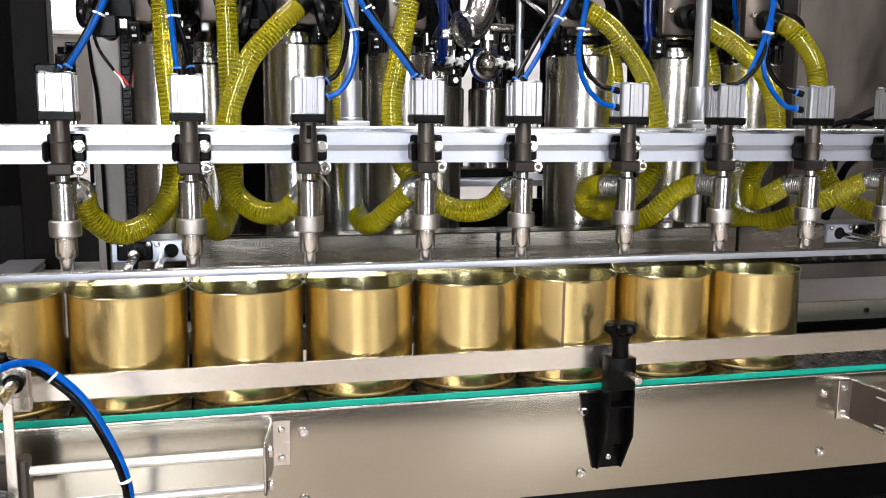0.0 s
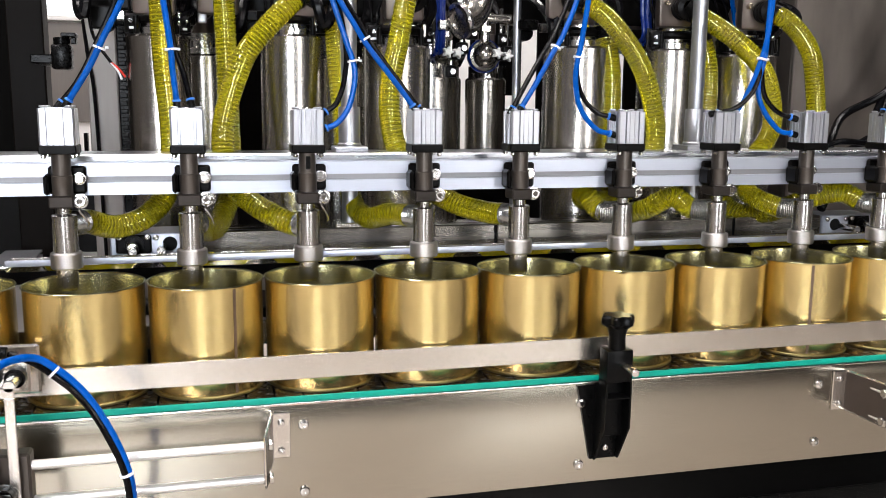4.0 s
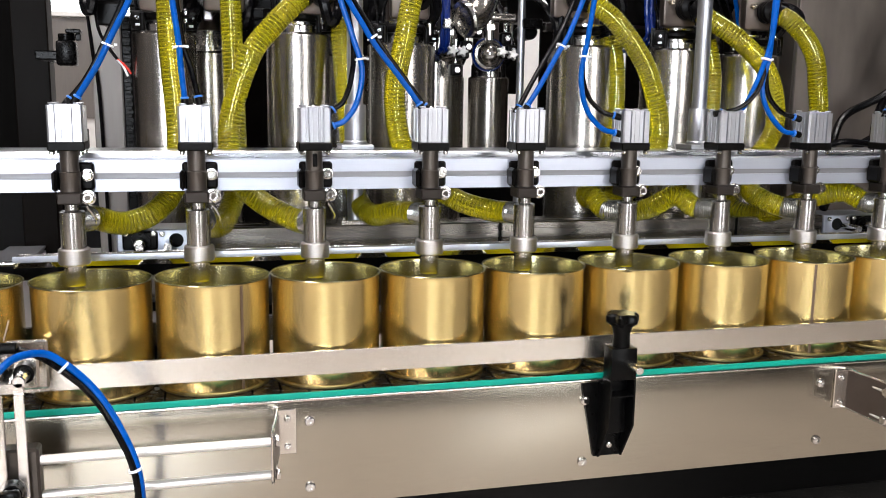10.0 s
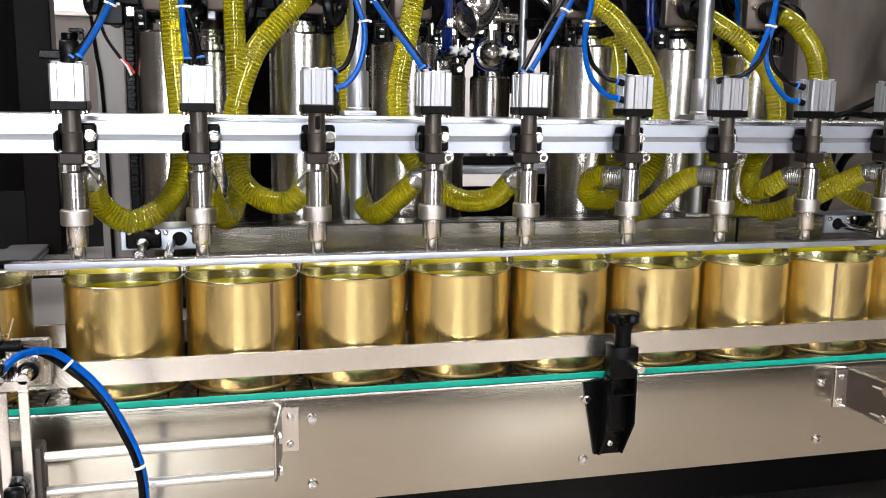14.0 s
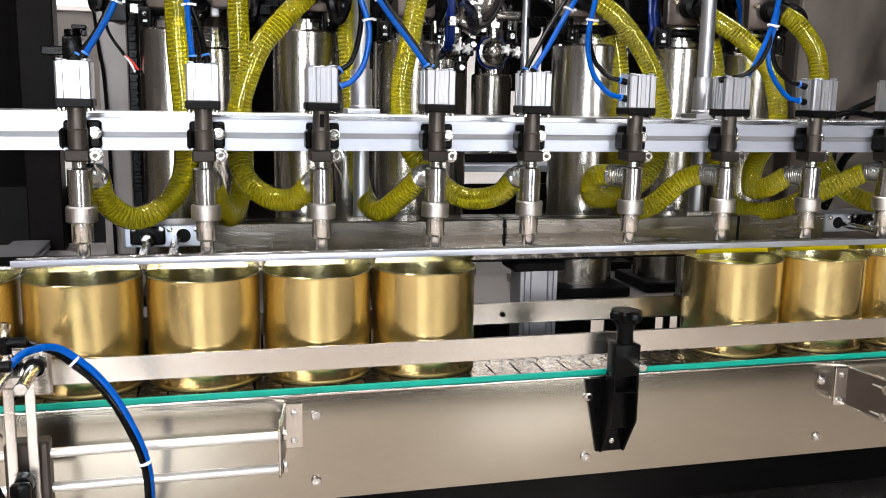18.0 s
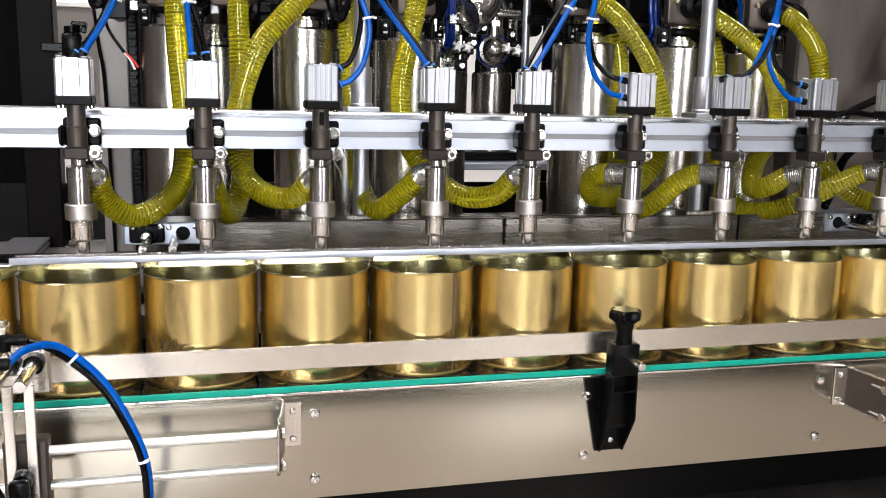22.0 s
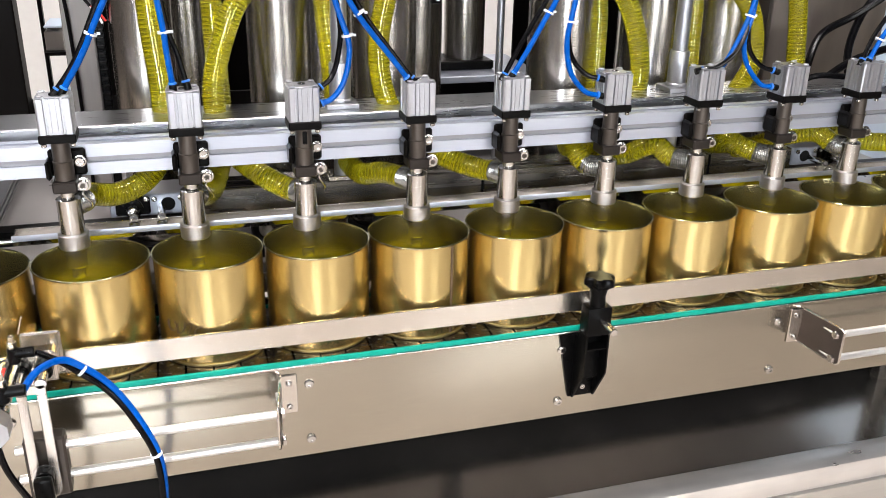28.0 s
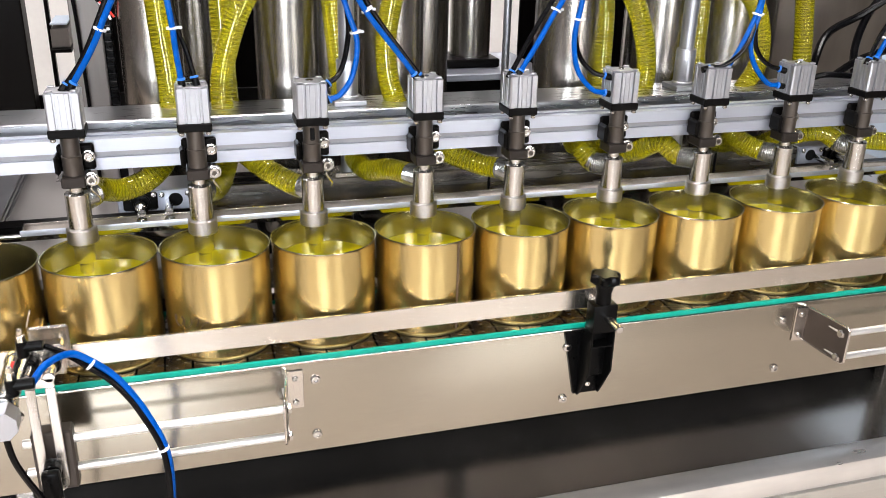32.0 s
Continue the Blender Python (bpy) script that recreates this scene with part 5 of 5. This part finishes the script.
def tri_clamp(x, y, z, r):
    t = thing("pipe_clamp", "steel pipe clamp with wing nut over a pump", "pipe clamp", "pipe clamps", pose(x, y, z))
    b = bmesh.new()
    lathe(b, [(r - 0.01, -0.008), (r - 0.001, -0.008), (r + 0.003, -0.003), (r + 0.003, 0.003), (r - 0.001, 0.008), (r - 0.01, 0.008)], 28, closed=True)
    part("ring", b, BLACKMET, t, "dark clamp ring")
    part("bolt", rodb((r - 0.001, -0.028, 0), 0.0045, 0.045, "y", 10), STEEL_V, t)
    part("wing_nut", boxb(r - 0.005, r + 0.003, -0.040, -0.027, -0.012, 0.012, bev=0.002), STEEL_V, t)
    return t


for x, y, r, zt in ((0.026, 0.40, 0.056, 1.425), (0.223, 0.44, 0.064, 1.414), (0.573, 0.40, 0.068, 1.417), (0.776, 0.42, 0.062, 1.418), (0.962, 0.46, 0.072, 1.412), (-0.205, 0.46, 0.055, 1.424)):
    tri_clamp(x, y, zt + 0.027, r * 0.72)


def outlet_plate(x, y, z):
    t = thing("valve_block", "brown-grey cast valve block with a threaded outlet", "valve block", "valve blocks", pose(x, y, z))
    part("plate", boxb(-0.036, 0.036, -0.012, 0.012, -0.015, 0.13, bev=0.008, seg=2), CASTM, t)
    b = bmesh.new()
    lathe(b, [(0.012, 0), (0.022, 0), (0.022, 0.006), (0.019, 0.008), (0.022, 0.010), (0.022, 0.016), (0.019, 0.018), (0.022, 0.020), (0.022, 0.026), (0.012, 0.030)], 20, Matrix.Translation((0.010, -0.0125, 0.02)) @ AX["y"] @ Matrix.Rotation(math.pi, 4, "X"))
    part("threaded_outlet", b, BLACKMET, t, "ribbed dark outlet")
    part("side_bolt", rodb((-0.022, -0.012, 0.03), 0.006, -0.010, "y", 6), BRASS, t)
    return t


for x, y, z in ((0.055, 0.365, 1.470), (0.222, 0.365, 1.468), (0.520, 0.345, 1.478), (0.752, 0.365, 1.472), (0.935, 0.375, 1.472), (-0.205, 0.385, 1.468), (-0.10, 0.42, 1.475)):
    outlet_plate(x, y, z)

t = thing("suction_pipe", "polished steel pipe elbow between the pumps", "pipe elbow")
line = spline([(0.410, 0.50, 1.74), (0.410, 0.50, 1.60), (0.406, 0.50, 1.535), (0.395, 0.497, 1.497), (0.379, 0.490, 1.476), (0.358, 0.482, 1.468)], 8)
part("pipe", sweep(bmesh.new(), line, 0.0300, 28), PUMP, t)
d = (line[-1] - line[-2]).normalized()
b = bmesh.new()
lathe(b, [(0.0290, -0.008), (0.035, -0.006), (0.037, 0.0), (0.035, 0.005), (0.0270, 0.006)], 28, Matrix.Translation(line[-1]) @ d.to_track_quat("Z", "Y").to_matrix().to_4x4(), closed=True)
part("ferrule", b, STEEL_V, t, "steel ferrule ring")


def butterfly_valve(x, y, z, r, blue, stars):
    t = thing("hand_valve", "small steel hand valve with star handle", "valve", "hand valves", pose(x, y, z))
    b = bmesh.new()
    lathe(b, [(0.0, -0.030), (r * 0.3, -0.028), (r * 0.6, -0.021), (r * 0.8, -0.012), (r * 0.82, -0.006), (r, -0.004), (r * 1.05, 0.002), (r * 1.05, 0.012), (r * 0.8, 0.018), (0, 0.02)], 28, AX["y"])
    part("body", b, PUMP, t, "domed steel body")
    if blue:
        b = bmesh.new()
        lathe(b, [(r * 1.06, -0.004), (r * 1.13, -0.002), (r * 1.13, 0.008), (r * 1.06, 0.010)], 24, AX["y"], closed=True)
        part("seal_ring", b, NAVY, t, "blue seal ring")
    n = 40
    for sx, sz in stars:
      b = bmesh.new()
      ring = [[b.verts.new(((0.009 + 0.0026 * math.cos(5 * a)) * k * math.cos(a) + sx, -0.046 - yy, (0.009 + 0.0026 * math.cos(5 * a)) * k * math.sin(a) + sz)) for a in (2 * math.pi * i / n for i in range(n))] for yy, k in ((0, 0.8), (0.003, 1), (0.010, 1), (0.013, 0.7))]
      for p, q in zip(ring, ring[1:]):
          for i in range(n):
              b.faces.new((p[i], p[(i + 1) % n], q[(i + 1) % n], q[i]))
      b.faces.new(ring[0])
      b.faces.new(ring[-1][::-1])
      part("star_handle", b, STARM, t, "pale star handle")
      part("spindle", rodb((sx, -0.047, sz), 0.004, 0.045, "y", 10), STEEL_V, t)
    b = bmesh.new()
    rod(b, (0, 0, r * 0.9), 0.011, 0.05, "z", 16)
    rod(b, (0, 0, r * 0.9 + 0.02), 0.016, 0.012, "z", 6)
    part("stem", b, STEEL_V, t)
    part("side_lever", rodb((r * 0.9, -0.01, -0.004), 0.006, 0.026, "x", 10), BLACK, t)
    part("tee_arm", rodb((-0.02, 0, r * 0.9 + 0.046), 0.010, 0.075, "x", 14), PUMP, t)
    return t


butterfly_valve(0.419, 0.52, 1.404, 0.030, True, ((0.012, 0.003), (0.034, -0.002)))
butterfly_valve(0.334, 0.52, 1.404, 0.016, False, ((-0.004, 0.003), (0.016, 0.002)))
for x, z in ((0.375, 1.418), (0.457, 1.437), (0.470, 1.412), (0.352, 1.372), (0.395, 1.448)):
    t = thing("valve_fitting", "small dark valve fitting among the pipes", "pipe fitting", "valve fittings", pose(x, 0.53, z))
    part("body", boxb(-0.011, 0.011, -0.012, 0.012, -0.012, 0.012, bev=0.004, seg=2), BLACKMET, t)
    part("nut", rodb((0, -0.0122, 0), 0.007, -0.009, "y", 6), DULL, t, "steel hex nut")
    part("tube", rodb((0, 0, 0.0122), 0.0045, 0.05, "z", 10), STEEL_V, t)

t = thing("valve_manifold", "dark valve manifold crossing over the pumps", "manifold")
part("header", boxb(-0.34, 0.33, 0.56, 0.66, 1.476, 1.62, bev=0.004), BLACKMET, t)
part("header", boxb(0.50, 1.12, 0.56, 0.66, 1.476, 1.62, bev=0.004), BLACKMET, t)
random.seed(3)
for k in range(9):
    x = (-0.30, -0.16, -0.03, 0.12, 0.29, 0.66, 0.84, 1.02, 0.50)[k]
    b = bmesh.new()
    rod(b, (x, 0.50, 1.45), 0.016, 0.06, "y", 14)
    box(b, x - 0.02, x + 0.02, 0.48, 0.50, 1.435 + 0.01 * (k % 3), 1.475, 0.003)
    part("solenoid", b, BLACK, t, "black solenoid body")
    part("connector", boxb(x + 0.024, x + 0.040, 0.475, 0.495, 1.45, 1.468, bev=0.002), DULL, t)
for k in range(16):
    x = -0.30 + 0.088 * k + random.uniform(-0.02, 0.02)
    if 0.31 < x < 0.47:
        continue
    y = random.uniform(0.34, 0.52)
    w = random.uniform(-0.06, 0.06)
    pts = [(x, 0.57, 1.55), (x + w * 0.3, y, 1.50), (x + w * 0.8, y - 0.02, 1.455 + random.uniform(-0.02, 0.01)), (x + w * 1.4, y, 1.48), (x + w * 1.7, 0.57, 1.56)]
    c = thing("cable_loop", "drooping black cable loop above the pumps", "cable", "cable loops")
    part("cable", sweep(bmesh.new(), spline(pts, 6), random.choice((0.005, 0.007, 0.010)), 8), RUBBER, c)
for x, y, dx, z1 in ((0.312, 0.50, 0.004, 1.415), (0.321, 0.495, 0.002, 1.42), (0.330, 0.50, -0.004, 1.41), (0.727, 0.45, 0.004, 1.44), (0.737, 0.445, 0.0, 1.435), (0.747, 0.45, -0.006, 1.44), (0.925, 0.45, 0.022, 1.425), (0.968, 0.45, -0.020, 1.425)):
    c = thing("air_line", "dark blue air line among the pumps", "air line", "rear air lines")
    part("tube", sweep(bmesh.new(), spline([(x, y, 1.72), (x, y, 1.56), (x + dx * 0.5, y, 1.49), (x + dx, y, z1), (x + dx, y + 0.10, z1 - 0.02)], 6), 0.0048, 8), NAVY if x < 0.9 else BLUE, c)
for pts in ([(1.12, 0.36, 1.20), (1.155, 0.40, 1.245), (1.22, 0.45, 1.292), (1.31, 0.45, 1.335), (1.42, 0.42, 1.42)], [(1.24, 0.36, 1.19), (1.27, 0.42, 1.25), (1.31, 0.45, 1.32), (1.36, 0.45, 1.40), (1.40, 0.45, 1.5)], [(1.02, 0.24, 1.115), (1.06, 0.27, 1.15), (1.10, 0.30, 1.20), (1.16, 0.32, 1.235), (1.25, 0.34, 1.262), (1.42, 0.36, 1.29)]):
    c = thing("power_cable", "thick black power cable beside the cabinet", "cable", "power cables")
    part("cable", sweep(bmesh.new(), spline(pts, 8), 0.0085, 10), RUBBER, c)
c = thing("loose_wire", "loose sensor lead with bare red and white ends", "wire")
part("lead", sweep(bmesh.new(), spline([(-0.325, 0.45, 1.56), (-0.318, 0.45, 1.46), (-0.31, 0.45, 1.415), (-0.285, 0.45, 1.375)], 6), 0.0028, 8), RUBBER, c)
part("white_core", sweep(bmesh.new(), spline([(-0.285, 0.45, 1.375), (-0.275, 0.448, 1.362), (-0.268, 0.446, 1.346)], 4), 0.0022, 6), TIE, c)
part("red_core", sweep(bmesh.new(), spline([(-0.285, 0.45, 1.375), (-0.272, 0.448, 1.364), (-0.262, 0.446, 1.350)], 4), 0.0022, 6), REDM, c)
c = thing("sensor_bracket", "small black sensor on the side of the brown post", "sensor")
part("housing", boxb(-0.4422, -0.404, 0.81, 0.87, 1.372, 1.425, bev=0.006, seg=2), BLACK, c)
part("arm", boxb(-0.4915, -0.4425, 0.855, 1.06, 1.385, 1.405, bev=0.003), BLACK, c)
part("cap", rodb((-0.4235, 0.84, 1.4255), 0.017, 0.014, "z", 18), BLACK, c)
part("hook_plate", boxb(-0.4225, -0.392, 0.82, 0.86, 1.440, 1.449, bev=0.002), BLACK, c)
part("hook_tip", boxb(-0.404, -0.393, 0.825, 0.855, 1.4255, 1.4398, bev=0.002), BLACK, c)
c = thing("frame_cable", "black cable hanging beside the frame plate", "cable")
part("cable", sweep(bmesh.new(), spline([(-0.372, 0.78, 1.75), (-0.374, 0.775, 1.60), (-0.371, 0.77, 1.50), (-0.362, 0.755, 1.40), (-0.352, 0.752, 1.30), (-0.345, 0.75, 0.93)], 6), 0.0038, 8), RUBBER, c)

WATER = basic("clear_drop", (0.35, 0.36, 0.37), 0.06, 0.0, 0.05, 40, coat=0.3, trans=0.6, ior=1.33)


def drops(x0, x1, y0, y1, z, n, seed, label):
    """Small flat drops scattered in clusters on a sheet."""
    rnd = random.Random(seed)
    bm = bmesh.new()
    spots = [(rnd.uniform(x0, x1), rnd.uniform(y0, y1)) for k in range(max(3, n // 9))]
    for k in range(n):
        cx, cy = rnd.choice(spots)
        x, y = cx + rnd.gauss(0, 0.045), cy + rnd.gauss(0, 0.02)
        r = rnd.uniform(0.0006, 0.0015)
        lathe(bm, [(r, 0), (r * 0.86, r * 0.26), (r * 0.5, r * 0.44), (0, r * 0.5)], 9, Matrix.Translation((min(max(x, x0), x1), min(max(y, y0), y1), z)))
    tagged(part("drops", bm, WATER), label, "drops", kind="stuff")


drops(0.25, 1.25, 0.075, 0.26, 0.4902, 110, 4, "scattered clear drops on the machine deck")
drops(0.80, 1.12, 0.34, 0.42, 0.9282, 46, 9, "scattered clear drops on the pump table")

# ---------------------------------------------------------------- keys


def motions():
    run_a = [(0, -0.4485), (0.5, -0.322), (1.0, -0.1955), (1.5, -0.070), (1.72, -0.012), (1.85, 0), (13.82, 0), (14.0, 0.0385), (14.5, 0.151), (15.5, 0.406), (16.5, 0.659), (17.0, 0.786), (18.0, 1.039), (19.0, 1.292), (20.0, 1.546), (21.0, 1.80), (22.0, 2.05), (22.1, 2.07), (32, 2.07)]
    run_b = [(0, -2.143), (0.5, -2.0165), (1.0, -1.89), (1.5, -1.7645), (1.72, -1.7065), (1.85, -1.6945), (13.82, -1.6945), (14.2, -1.680), (15.4, -1.680), (15.6, -1.655), (16.5, -1.433), (17.0, -1.298), (18.0, -1.036), (19.0, -0.781), (20.0, -0.5295), (21.0, -0.283), (21.5, -0.163), (22.0, -0.024), (22.12, 0), (32, 0)]
    for (c, oil), i in zip(cans_a, range(10)):
        walk(c, [(t, pose(A0 + A_PITCH * i + d, CAN_Y, CAN_Z)) for t, d in run_a])
        walk(oil, [(0, pose(0, 0, 0.0008)), (3.2, pose(0, 0, 0.0008)), (3.6, pose(0, 0, 0.004)), (4.2, pose(0, 0, 0.017)), (6, pose(0, 0, 0.047)), (9, pose(0, 0, 0.090)), (12.4, pose(0, 0, 0.138)), (32, pose(0, 0, 0.138))])
    for (c, oil), i in zip(cans_b, range(-3, 10)):
        walk(c, [(t, pose(B0 + B_PITCH * i + d, CAN_Y, CAN_Z)) for t, d in run_b])
        if i >= 0:
            walk(oil, [(0, pose(0, 0, 0.0008)), (23.8, pose(0, 0, 0.0008)), (24.05, pose(0, 0, 0.003)), (24.4, pose(0, 0, 0.016)), (25, pose(0, 0, 0.028)), (26, pose(0, 0, 0.042)), (29, pose(0, 0, 0.084)), (32, pose(0, 0, 0.120))])
    chain_run = [(0, 0), (0.5, 0.124), (1.0, 0.25), (1.5, 0.374), (1.72, 0.430), (1.85, 0.442), (13.80, 0.442), (14.0, 0.483), (14.5, 0.607), (16.5, 1.112), (17.0, 1.238), (18.0, 1.496), (19.0, 1.752), (20.0, 2.008), (21.0, 2.265), (22.0, 2.522), (22.12, 2.542), (32, 2.542)]
    walk(slat_chain, [(t, pose(d - 1.0, 0, 0)) for t, d in chain_run])
    lift = [(0, 0), (2.66, 0), (2.82, -UP * 0.5), (2.98, -UP), (12.60, -UP), (12.82, -UP * 0.5), (13.06, 0), (23.08, 0), (23.22, -UP * 0.5), (23.38, -UP), (32, -UP)]
    walk(bar, [(t, pose(0, 0, d)) for t, d in lift])
    for n, x in zip(nozzles, NOZZLE_X):
        walk(n, [(t, pose(x, NY, TIP + d)) for t, d in lift])
    for ob, a, b in hose_pieces:
        walk(ob, [(t, a.lerp(b, -d / UP)) for t, d in lift])
    stop = [(0, 0), (1.95, 0), (2.2, 1), (15.05, 1), (15.3, 0), (22.4, 0), (22.62, 1), (32, 1)]
    walk(slider, [(t, pose(0, -0.052 * (1 - d), 0)) for t, d in stop])
    slide = [(0, 0), (2.30, 0), (2.58, 0.5), (2.86, 1), (13.05, 1), (13.22, 0.5), (13.40, 0), (22.50, 0), (22.78, 0.5), (23.05, 1), (32, 1)]
    walk(tray, [(t, pose(0, 0.078 + 0.077 * d, 1.059)) for t, d in slide])


motions()
